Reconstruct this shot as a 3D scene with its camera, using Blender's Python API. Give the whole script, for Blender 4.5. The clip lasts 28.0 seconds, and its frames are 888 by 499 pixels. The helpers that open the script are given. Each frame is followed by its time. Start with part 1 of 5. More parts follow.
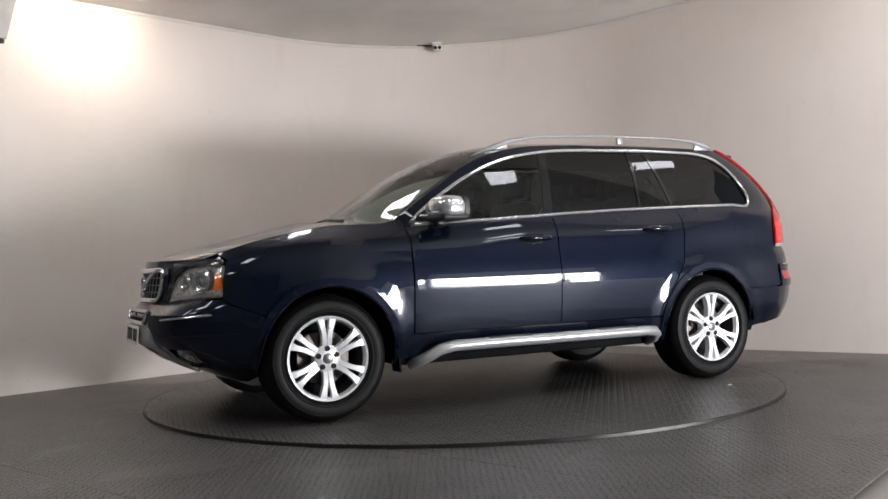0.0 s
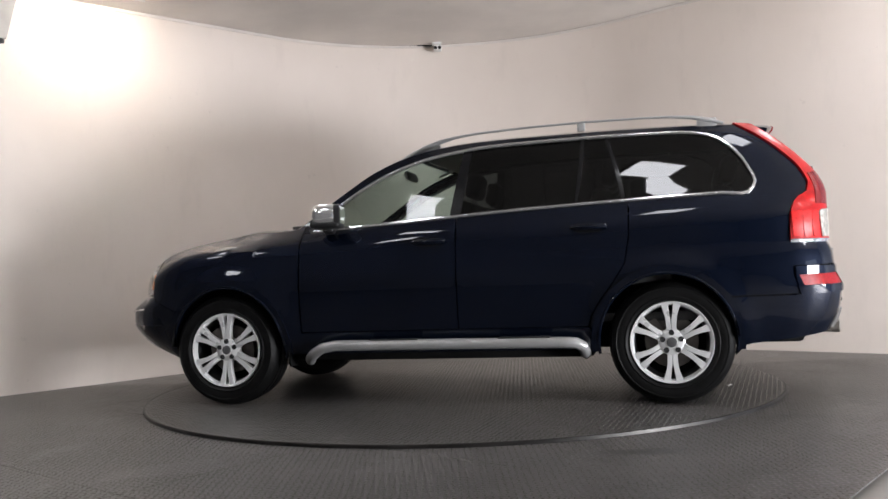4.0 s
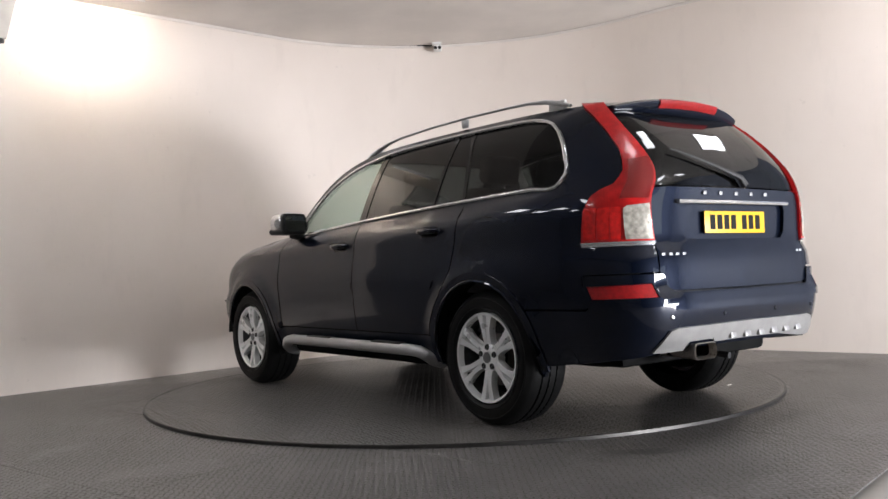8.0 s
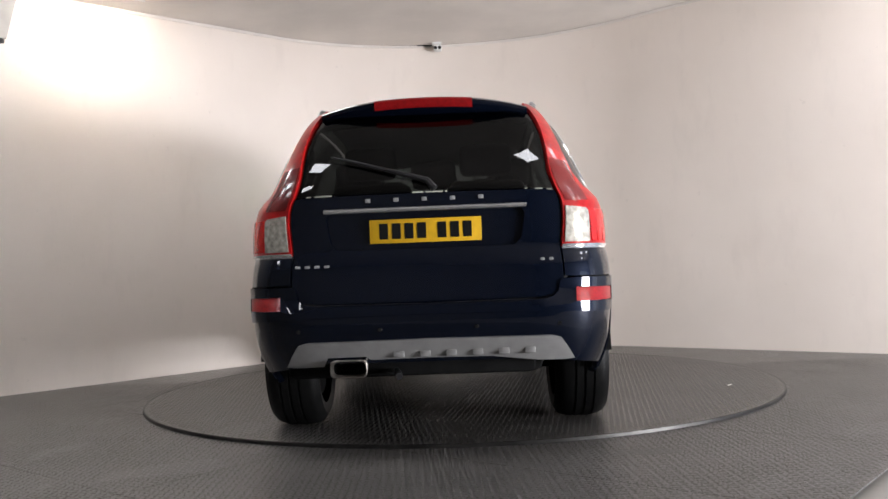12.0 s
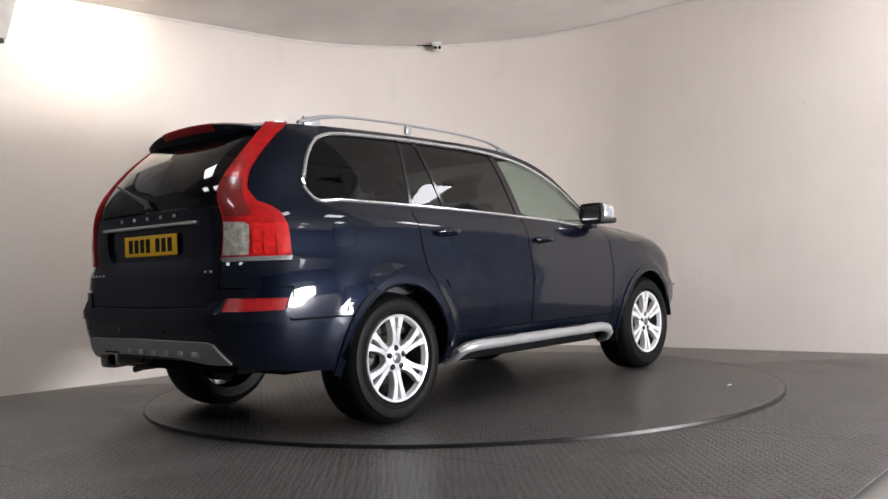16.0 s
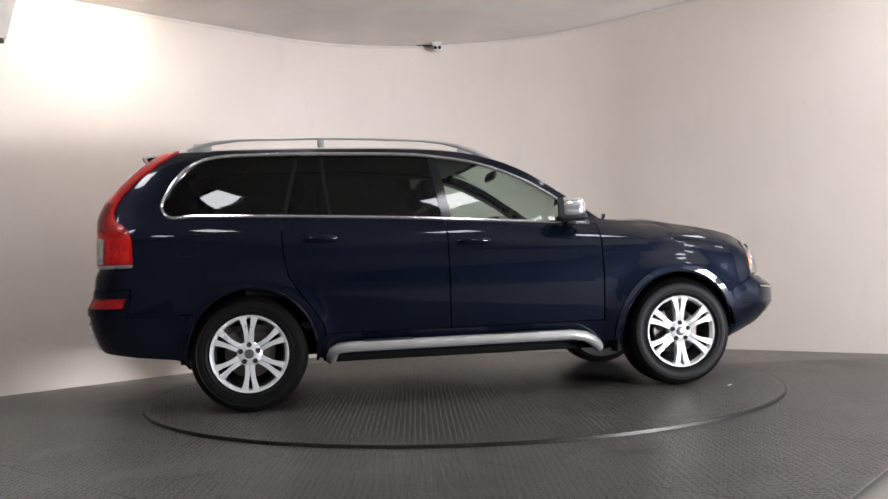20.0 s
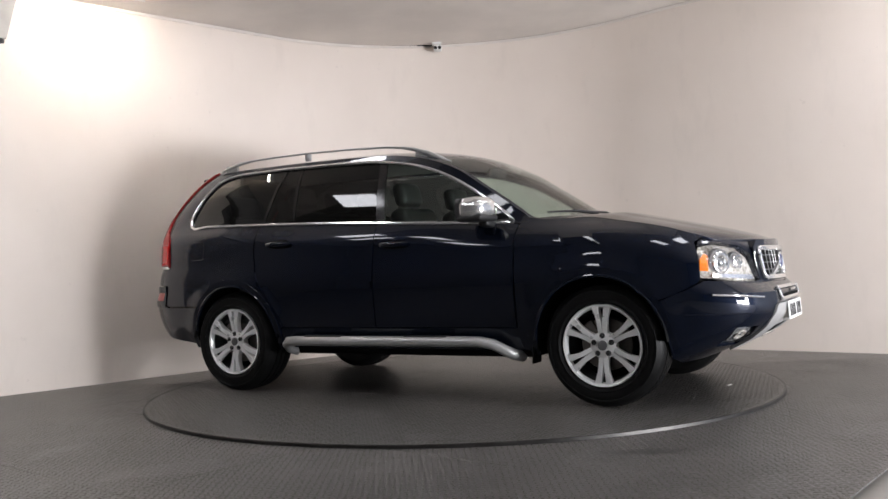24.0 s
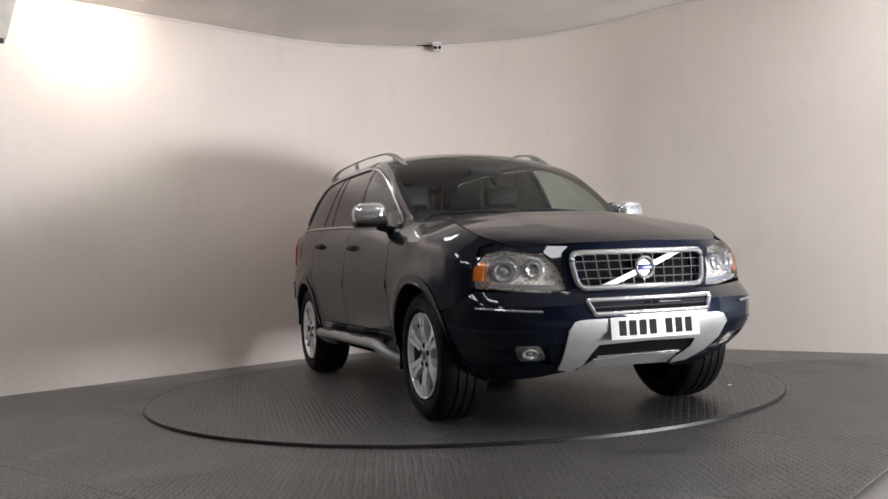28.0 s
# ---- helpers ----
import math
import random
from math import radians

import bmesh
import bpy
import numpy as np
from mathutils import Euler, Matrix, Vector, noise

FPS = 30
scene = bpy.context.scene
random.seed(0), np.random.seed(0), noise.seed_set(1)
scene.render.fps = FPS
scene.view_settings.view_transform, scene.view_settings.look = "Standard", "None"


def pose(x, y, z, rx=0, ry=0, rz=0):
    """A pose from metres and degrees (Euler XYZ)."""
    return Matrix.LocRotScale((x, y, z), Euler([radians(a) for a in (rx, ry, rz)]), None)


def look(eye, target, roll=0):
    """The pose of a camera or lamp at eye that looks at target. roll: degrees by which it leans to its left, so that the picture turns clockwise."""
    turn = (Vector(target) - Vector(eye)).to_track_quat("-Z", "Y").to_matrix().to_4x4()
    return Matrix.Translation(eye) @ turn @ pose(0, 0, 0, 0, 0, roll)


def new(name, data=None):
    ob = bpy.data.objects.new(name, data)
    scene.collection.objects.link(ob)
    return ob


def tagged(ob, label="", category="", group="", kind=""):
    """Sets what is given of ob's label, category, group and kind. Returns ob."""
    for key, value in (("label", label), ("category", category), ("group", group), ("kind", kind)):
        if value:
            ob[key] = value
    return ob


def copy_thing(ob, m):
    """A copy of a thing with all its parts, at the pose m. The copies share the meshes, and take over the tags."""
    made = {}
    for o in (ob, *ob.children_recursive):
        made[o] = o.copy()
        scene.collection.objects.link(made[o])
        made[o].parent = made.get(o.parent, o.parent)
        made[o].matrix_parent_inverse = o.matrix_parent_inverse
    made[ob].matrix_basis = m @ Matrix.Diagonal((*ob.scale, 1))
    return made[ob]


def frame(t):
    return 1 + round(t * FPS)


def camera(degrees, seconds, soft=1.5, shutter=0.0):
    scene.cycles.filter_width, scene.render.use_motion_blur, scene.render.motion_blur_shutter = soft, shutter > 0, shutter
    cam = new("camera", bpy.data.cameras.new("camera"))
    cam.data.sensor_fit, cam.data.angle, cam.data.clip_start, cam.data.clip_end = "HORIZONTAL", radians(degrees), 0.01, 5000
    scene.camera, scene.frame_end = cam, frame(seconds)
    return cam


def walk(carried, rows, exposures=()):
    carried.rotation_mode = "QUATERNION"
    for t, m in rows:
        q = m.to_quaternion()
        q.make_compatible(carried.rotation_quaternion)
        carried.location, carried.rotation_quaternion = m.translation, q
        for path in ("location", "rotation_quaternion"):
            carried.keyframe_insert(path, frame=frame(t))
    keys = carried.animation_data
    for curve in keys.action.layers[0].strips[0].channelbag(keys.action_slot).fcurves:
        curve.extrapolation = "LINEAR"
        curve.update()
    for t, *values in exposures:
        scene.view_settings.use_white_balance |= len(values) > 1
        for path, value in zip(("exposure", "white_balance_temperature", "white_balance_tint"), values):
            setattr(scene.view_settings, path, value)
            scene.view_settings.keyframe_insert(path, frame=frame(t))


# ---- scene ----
cam = camera(53.5, 28.0, soft=1.5)
CAMERA = pose(0.0, -6.52, 0.856, 91.2, 0, 0.864) @ pose(0, 0, 0, 0, 0, -2.177)
walk(cam, [(0.0, CAMERA), (28.0, CAMERA)],
     exposures=[(0.0, 0.17), (3.0, 0.35), (6.0, 0.45), (8.0, 0.55), (11.0, 0.55), (15.0, 0.48), (18.0, 0.35), (21.0, 0.43), (24.0, 0.4), (28.0, 0.26)])

# ---- light ----
CEILING = 3.315
slope = lambda x: CEILING + 0.026 * x
world = bpy.data.worlds.new("world")
scene.world = world
world.use_nodes = True
sky = world.node_tree.nodes.new("ShaderNodeTexSky")
sky.sky_type, sky.sun_disc, sky.sun_elevation, sky.sun_rotation = "NISHITA", False, radians(40), radians(150)
world.node_tree.links.new(sky.outputs[0], world.node_tree.nodes["Background"].inputs[0])
world.node_tree.nodes["Background"].inputs[1].default_value = 0.12

# walls as outward normal and distance from the turntable's axis
NL, NR = Vector((-0.73, 0.684, 0)).normalized(), Vector((0.627, 0.779, 0)).normalized()
DL, DR, DOOR_D, BACK_D = 2.88, 3.095, 9.0, 7.2
daylight = new("door_daylight", bpy.data.lights.new("door_daylight", "AREA"))
daylight.data.shape, daylight.data.size, daylight.data.size_y = "RECTANGLE", 2.6, 0.95
daylight.data.energy, daylight.data.color = 600, (0.95, 0.955, 1.0)
DOOR_MID = -NL * (DOOR_D - 0.05) + Vector((NL.y, -NL.x, 0)) * 1.1
daylight.matrix_world = look((DOOR_MID.x, DOOR_MID.y, 0.50), (DOOR_MID.x + NL.x, DOOR_MID.y + NL.y, 0.62))
DOOR_TOP, DOOR_HALF = 1.85, 1.32
BATTEN = (-2.84, 0.57)
# the last two panels are unseen, added to brighten the left wall and floor
PANELS = [(-1.36, 0.66), (-3.1, -1.1), (0.95, -2.75), (-1.5, -2.85), (2.15, -1.6), (3.35, -0.1), (-3.4, -2.5), (-2.6, -4.6), (4.85, -3.65), (6.1, -4.5), (5.9, -2.3), (-4.05, -1.95), (-4.3, -3.6)]
PANEL_GLOW, BATTEN_GLOW = 11.0, 90.0


# ---- materials ----
class Nodes:
    """A node material, written as sums."""

    def __init__(self, name):
        self.m = bpy.data.materials.new(name)
        self.m.use_nodes = True
        self.t = self.m.node_tree
        self.bsdf = self.t.nodes["Principled BSDF"]
        self.out = self.t.nodes["Material Output"]

    def node(self, kind, **put):
        n = self.t.nodes.new("ShaderNode" + kind)
        for key, value in put.items():
            key = key.replace("_", " ")
            sock = n.inputs[int(key[1:])] if key[0] == "i" and key[1:].isdigit() else n.inputs[key]
            self.feed(sock, value)
        return n

    def feed(self, sock, value):
        if isinstance(value, bpy.types.NodeSocket):
            self.t.links.new(value, sock)
        elif isinstance(value, bpy.types.Node):
            self.t.links.new(value.outputs[0], sock)
        else:
            sock.default_value = value

    def math(self, op, a, b=0.0, c=0.0):
        n = self.node("Math", i0=a, i1=b, i2=c)
        n.operation = op
        return n.outputs[0]

    def noise(self, scale, detail=4.0, where=None, rough=0.55):
        n = self.node("TexNoise", Scale=scale, Detail=detail, Roughness=rough)
        self.feed(n.inputs["Vector"], where or self.node("TexCoord").outputs["Object"])
        return n.outputs[0]

    def ramp(self, fac, *stops):
        n = self.node("ValToRGB", Fac=fac)
        while len(n.color_ramp.elements) < len(stops):
            n.color_ramp.elements.new(0.5)
        for e, (at, col) in zip(n.color_ramp.elements, stops):
            e.position, e.color = at, (*col, 1)
        return n.outputs[0]

    def bump(self, height, strength, distance):
        n = self.node("Bump", Height=height, Strength=strength, Distance=distance)
        self.feed(self.bsdf.inputs["Normal"], n)

    def set(self, **put):
        for key, value in put.items():
            self.feed(self.bsdf.inputs[key.replace("_", " ")], value)
        return self.m


def plain(name, col, rough, metal=0.0, vary=0.12, scale=8.0, bump=0.0, fine=200.0, **more):
    n = Nodes(name)
    dark = tuple(c * (1 - vary) for c in col)
    light = tuple(min(1, c * (1 + vary)) for c in col)
    k = n.noise(scale, 5)
    n.set(Base_Color=n.ramp(k, (0.35, dark), (0.65, light)), Metallic=metal,
          Roughness=n.math("ADD", n.math("MULTIPLY", n.noise(scale * 6, 3), 0.16 * rough), rough * 0.92))
    if bump:
        n.bump(n.noise(fine, 3), bump, 0.002)
    return n.set(**more)


def glass(name, tint, strength=1.0):
    n = Nodes(name)
    n.t.nodes.remove(n.bsdf)
    clear = n.node("BsdfTransparent", Color=(*tint, 1))
    shine = n.node("BsdfGlossy", Roughness=0.004, Color=(1, 1, 1, 1))
    facing = n.node("LayerWeight", Blend=0.5).outputs["Facing"]
    gloss = n.math("ADD", 0.043, n.math("MULTIPLY", n.math("POWER", facing, 5.0), 0.90))
    mix = n.node("MixShader", i0=n.math("MULTIPLY", gloss, strength), i1=clear.outputs[0], i2=shine.outputs[0])
    n.t.links.new(mix.outputs[0], n.out.inputs[0])
    return n.m


def car_paint():
    n = Nodes("navy_metallic_paint")
    flake = n.node("TexVoronoi", Scale=900.0)
    n.set(Base_Color=n.ramp(n.noise(3, 3), (0.3, (0.0020, 0.0042, 0.0118)), (0.7, (0.0028, 0.0056, 0.0150))), Metallic=0.45, Specular_IOR_Level=0.05,
          Roughness=n.math("ADD", n.math("MULTIPLY", flake.outputs[0], 0.12), 0.36),
          Coat_Weight=1.0, Coat_Roughness=n.math("ADD", 0.036, n.math("MULTIPLY", n.noise(30, 3), 0.02)), Coat_IOR=1.43)
    return n.m


def wall_paint():
    n = Nodes("matt_white_wall_paint")
    big, fine = n.noise(0.9, 4), n.noise(60, 5)
    base = n.ramp(big, (0.3, (0.735, 0.660, 0.595)), (0.7, (0.79, 0.715, 0.650)))
    smear = n.node("Mapping", Vector=n.node("TexCoord").outputs["Object"], Scale=(2.6, 2.6, 0.9))
    rubbed = n.node("MapRange", Value=n.noise(1.6, 6, smear.outputs[0], 0.62), From_Min=0.56, From_Max=0.72, To_Max=0.10)
    nick = n.node("MapRange", Value=n.noise(11, 3), From_Min=0.70, From_Max=0.76, To_Max=0.16)
    dull = n.node("MixRGB", Fac=n.math("ADD", rubbed.outputs[0], nick.outputs[0]), Color1=base, Color2=(0.42, 0.37, 0.33, 1))
    n.set(Base_Color=dull, Roughness=n.math("ADD", 0.5, n.math("MULTIPLY", big, 0.2)), Specular_IOR_Level=0.35)
    n.bump(n.math("ADD", n.math("MULTIPLY", fine, 0.4), n.noise(3.5, 3)), 0.12, 0.01)
    return n.m


def checker_plate(name, turn, pitch=0.030, base=0.095, relief=0.35):
    """Dark floor plate with raised bars that lie crosswise by turns."""
    n = Nodes(name)
    at = n.node("Mapping", Vector=n.node("TexCoord").outputs["Object"], Rotation=(0, 0, radians(turn)))
    xyz = n.node("SeparateXYZ", Vector=at)
    u, v = n.math("DIVIDE", xyz.outputs[0], pitch), n.math("DIVIDE", xyz.outputs[1], pitch)
    odd = n.math("FLOORED_MODULO", n.math("ADD", n.math("FLOOR", u), n.math("FLOOR", v)), 2.0)
    a, b = n.math("SUBTRACT", n.math("FRACT", u), 0.5), n.math("SUBTRACT", n.math("FRACT", v), 0.5)
    p = n.math("ADD", a, n.math("MULTIPLY", odd, n.math("SUBTRACT", b, a)))
    q = n.math("ADD", b, n.math("MULTIPLY", odd, n.math("SUBTRACT", a, b)))
    r = n.math("ADD", n.math("POWER", n.math("DIVIDE", p, 0.46), 2.0), n.math("POWER", n.math("DIVIDE", q, 0.17), 2.0))
    bar = n.node("MapRange", Value=r, From_Min=1.15, From_Max=0.55)
    bar.interpolation_type = "SMOOTHSTEP"
    wear = n.noise(1.4, 6)
    grime = n.noise(14, 5)
    col = n.ramp(n.math("ADD", n.math("MULTIPLY", wear, 0.7), n.math("MULTIPLY", grime, 0.3)),
                 (0.34, (base * 0.75, base * 0.70, base * 0.655)), (0.66, (base * 1.25, base * 1.17, base * 1.10)))
    mix = n.node("MixRGB", Fac=n.math("MULTIPLY", bar, 0.6), Color1=col, Color2=(base * 2.3, base * 2.15, base * 2.05, 1))
    n.set(Base_Color=mix, Metallic=0.0, Roughness=n.math("SUBTRACT", n.math("ADD", 0.22, n.math("MULTIPLY", wear, 0.25)), n.math("MULTIPLY", bar, 0.1)))
    n.bump(n.math("ADD", n.math("MULTIPLY", bar.outputs[0], relief), n.math("MULTIPLY", grime, 0.12)), 1.0, 0.008)
    return n.m


def glow(name, col, strength):
    n = Nodes(name)
    return n.set(Base_Color=(*col, 1), Emission_Color=(*col, 1), Emission_Strength=strength)


PAINT = car_paint()
WALL = wall_paint()
GREY_WALL = plain("blue_grey_wall_paint", (0.16, 0.18, 0.23), 0.6, vary=0.08, scale=1.2, bump=0.1, fine=40)
DARK_WALL = plain("dark_grey_wall_paint", (0.11, 0.105, 0.10), 0.6, vary=0.12, scale=1.2, bump=0.1, fine=40)
DARK_CEIL = plain("dark_grey_ceiling_paint", (0.27, 0.255, 0.24), 0.7, vary=0.10, scale=1.1, bump=0.1, fine=30)
CEIL = plain("pale_ceiling_paint", (0.70, 0.65, 0.605), 0.7, vary=0.08, scale=1.1, bump=0.1, fine=30)
BARS = plain("worn_tread_bars", (0.150, 0.139, 0.130), 0.34, vary=0.25, scale=2.5, bump=0.1)
PLATE = checker_plate("dark_tread_plate", 50)
TABLE = checker_plate("turntable_tread_plate", 8, base=0.086, relief=0.15)
DECK_BARS = plain("dull_deck_tread_bars", (0.088, 0.082, 0.077), 0.34, vary=0.25, scale=2.5, bump=0.1)
STAIN = plain("dried_oil", (0.035, 0.033, 0.031), 0.35, vary=0.3, scale=30)
CONCRETE = plain("pale_painted_concrete", (0.46, 0.43, 0.39), 0.6, vary=0.12, scale=3, bump=0.2)
RUBBER_EDGE = plain("worn_dark_steel_edge", (0.030, 0.028, 0.026), 0.40, 0.55, vary=0.4, scale=6, bump=0.2)
CHROME = plain("chrome", (0.86, 0.86, 0.86), 0.16, 0.88, vary=0.03)
MIRROR = plain("mirror_silver", (0.90, 0.92, 0.93), 0.02, 1.0, vary=0.01)
MIRROR_COVER = plain("bright_silver_cover", (0.80, 0.80, 0.79), 0.18, 0.8, vary=0.04)
SATIN = plain("satin_silver_plastic", (0.45, 0.45, 0.445), 0.34, 0.45, vary=0.05, bump=0.05)
SKID = plain("bright_silver_skid_paint", (0.51, 0.51, 0.505), 0.36, 0.4, vary=0.06, scale=14, bump=0.06)
SKID_GREY = plain("worn_grey_skid_paint", (0.31, 0.305, 0.30), 0.40, 0.35, vary=0.08, scale=14, bump=0.06)
ALLOY = plain("silver_alloy", (0.86, 0.86, 0.855), 0.28, 0.36, vary=0.03, scale=1.5)
CAP_GREY = plain("grey_centre_cap", (0.22, 0.22, 0.225), 0.3, 0.7, vary=0.1)
# the wheel's silver alloy again, with the shade inside the rim put into its colour
ALLOY_SHADED = plain("shaded_alloy_barrel", (0.055, 0.055, 0.056), 0.45, 0.6)
BLACK = plain("black_plastic", (0.016, 0.016, 0.017), 0.48, vary=0.2, bump=0.15)
GLOSS_BLACK = plain("gloss_black_trim", (0.008, 0.008, 0.009), 0.12, vary=0.1)
UNDER = plain("underbody_black", (0.008, 0.008, 0.008), 0.85, vary=0.3, Specular_IOR_Level=0.08)
TYRE = plain("tyre_rubber", (0.0045, 0.0045, 0.0045), 0.5, vary=0.25, scale=30, bump=0.2, fine=120, Specular_IOR_Level=0.16)
STEEL = plain("brake_steel", (0.16, 0.145, 0.135), 0.45, 0.9, vary=0.25)
GRILLE_SILVER = plain("dull_silver_grille_bars", (0.30, 0.30, 0.30), 0.35, 0.6, vary=0.1)
TAILPIPE = plain("brushed_tailpipe_steel", (0.42, 0.39, 0.35), 0.28, 0.9, vary=0.2, scale=20)
GLASS = glass("pale_green_glass", (0.60, 0.68, 0.64))
PRIVACY = glass("dark_privacy_glass", (0.055, 0.058, 0.06))
LENS = glass("clear_lamp_lens", (0.97, 0.97, 0.97), 0.9)


def red_lens():
    n = Nodes("red_lamp_lens")
    xyz = n.node("SeparateXYZ", Vector=n.node("TexCoord").outputs["Object"])
    rib = n.math("SINE", n.math("MULTIPLY", n.math("ADD", xyz.outputs[0], xyz.outputs[1]), 330.0))
    tone = n.math("ADD", n.math("MULTIPLY", rib, 0.03), n.noise(20, 2))
    n.set(Base_Color=n.ramp(tone, (0.25, (0.30, 0.004, 0.005)), (0.75, (0.56, 0.012, 0.012))), Roughness=0.3, Specular_IOR_Level=0.25, Coat_Weight=0.35, Coat_Roughness=0.03)
    n.bump(rib, 0.02, 0.002)
    return n.m


RED = red_lens()
RED_BRIGHT = plain("bright_red_lens_block", (0.62, 0.014, 0.012), 0.25, vary=0.2, scale=40, bump=0.3, fine=90, Coat_Weight=0.4)


def lamp_bowl():
    """Bright bowl of many small facets."""
    n = Nodes("faceted_lamp_bowl")
    cells = n.node("TexVoronoi", Scale=26.0)
    cells.distance = "CHEBYCHEV"
    tone = n.node("SeparateColor", Color=cells.outputs["Color"])
    n.set(Base_Color=n.ramp(tone.outputs[0], (0.2, (0.46, 0.42, 0.36)), (0.7, (0.96, 0.92, 0.85))), Metallic=0.45, Roughness=0.2)
    n.bump(cells.outputs[0], 0.6, 0.015)
    return n.m


def led_lens():
    n = Nodes("red_cluster_lens")
    dots = n.node("TexVoronoi", Scale=85.0)
    spark = n.node("MapRange", Value=dots.outputs[0], From_Min=0.30, From_Max=0.12)
    n.set(Base_Color=n.node("MixRGB", Fac=spark, Color1=(0.16, 0.003, 0.004, 1), Color2=(0.85, 0.22, 0.18, 1)), Roughness=0.2, Coat_Weight=0.5, Coat_Roughness=0.03)
    return n.m


LED_RED = led_lens()
BRAKE = plain("red_brake_lens", (0.27, 0.005, 0.006), 0.4, vary=0.15, scale=50, Specular_IOR_Level=0.3)
PROJECTOR = plain("grey_projector_glass", (0.42, 0.43, 0.45), 0.1, 0.7, vary=0.2, scale=60)
RED_DEEP = plain("deep_red_reflector", (0.33, 0.006, 0.008), 0.3, vary=0.2, scale=60, Coat_Weight=0.3, Coat_Roughness=0.15)
AMBER = plain("amber_lens", (0.85, 0.21, 0.02), 0.15, vary=0.15, scale=40, Coat_Weight=1.0)
FROST = plain("clear_ribbed_lens", (0.66, 0.62, 0.54), 0.15, 0.45, vary=0.35, scale=34, bump=0.8, fine=60, Coat_Weight=1.0)
REFLECTOR = lamp_bowl()
YELLOW = plain("yellow_plate", (0.80, 0.46, 0.015), 0.4, vary=0.05, scale=40)
WHITE = plain("white_plate", (0.78, 0.78, 0.76), 0.4, vary=0.03, scale=40)
BAR_INK = plain("black_ink", (0.008, 0.008, 0.008), 0.6, Specular_IOR_Level=0.15)
BLUE = plain("blue_enamel", (0.02, 0.04, 0.22), 0.25)
TRIM_DARK = plain("charcoal_cabin_plastic", (0.030, 0.030, 0.031), 0.6, vary=0.15, bump=0.2)
LEATHER = plain("dark_leather", (0.035, 0.033, 0.032), 0.45, vary=0.2, scale=15, bump=0.3)
LINING = plain("pale_headlining", (0.42, 0.40, 0.37), 0.85, vary=0.05)
WARM_DIFFUSER = glow("warm_diffuser", (1.0, 0.90, 0.80), BATTEN_GLOW)
DIFFUSER = glow("led_diffuser", (0.94, 0.945, 1.0), PANEL_GLOW)
GREY_METAL = plain("grey_sheet_metal", (0.34, 0.33, 0.32), 0.5, 0.1, vary=0.06)


# ---- mesh helpers ----
def link_mesh(name, verts, faces, material, parent=None, label="", flat=False):
    me = bpy.data.meshes.new(name)
    me.from_pydata([tuple(map(float, v)) for v in verts], [], [tuple(map(int, f)) for f in faces])
    me.materials.append(material)
    me.update()
    if not flat:
        me.shade_smooth()
        me.set_sharp_from_angle(angle=radians(38))
    ob = new(name, me)
    if parent:
        ob.parent = parent
    return tagged(ob, label) if label else ob


def part(name, bm, material, parent, label="", flat=False):
    me = bpy.data.meshes.new(name)
    bmesh.ops.recalc_face_normals(bm, faces=bm.faces)
    bm.to_mesh(me)
    bm.free()
    me.materials.append(material)
    if not flat:
        me.shade_smooth()
        me.set_sharp_from_angle(angle=radians(35))
    ob = new(name, me)
    if parent:
        ob.parent = parent
    return tagged(ob, label) if label else ob


def box(bm, at, size, turn=(0, 0, 0), bevel=0.0, segments=2):
    m = Matrix.LocRotScale(at, Euler([radians(a) for a in turn]), size)
    made = bmesh.ops.create_cube(bm, size=1, matrix=m)["verts"]
    if bevel:
        edges = list({e for v in made for e in v.link_edges})
        bmesh.ops.bevel(bm, geom=edges, offset=bevel, segments=segments, affect="EDGES", profile=0.5)
    return bm


def tube(points, radius, sides=10, closed=False, squash=1.0, ends=True):
    """A bmesh tube along points; radius a number or one for each point."""
    pts = [Vector(p) for p in points]
    n = len(pts)
    rad = [radius] * n if isinstance(radius, (int, float)) else list(radius)
    bm = bmesh.new()
    rings = []
    for i, p in enumerate(pts):
        a = pts[(i - 1) % n] if closed or i else p
        b = pts[(i + 1) % n] if closed or i < n - 1 else p
        d = (b - a).normalized()
        side = d.cross(Vector((0, 0, 1)))
        if side.length < 1e-3:
            side = d.cross(Vector((0, 1, 0)))
        side.normalize()
        up = side.cross(d).normalized()
        rings.append([bm.verts.new(p + side * math.cos(t) * rad[i] + up * math.sin(t) * rad[i] * squash)
                      for t in (2 * math.pi * k / sides for k in range(sides))])
    for i in range(n if closed else n - 1):
        r, q = rings[i], rings[(i + 1) % n]
        for k in range(sides):
            bm.faces.new((r[k], r[(k + 1) % sides], q[(k + 1) % sides], q[k]))
    if ends and not closed:
        bm.faces.new(rings[0])
        bm.faces.new(rings[-1])
    return bm


def spin(profile, steps, axis="y", phase=0.0):
    """A bmesh of a profile (radius, along) turned about an axis through the origin."""
    bm = bmesh.new()
    rings = []
    for k in range(steps):
        t = phase + 2 * math.pi * k / steps
        ring = []
        for r, a in profile:
            c, s = r * math.cos(t), r * math.sin(t)
            ring.append(bm.verts.new((c, a, s) if axis == "y" else (c, s, a)))
        rings.append(ring)
    for k in range(steps):
        p, q = rings[k], rings[(k + 1) % steps]
        for j in range(len(profile) - 1):
            bm.faces.new((p[j], p[j + 1], q[j + 1], q[j]))
    return bm


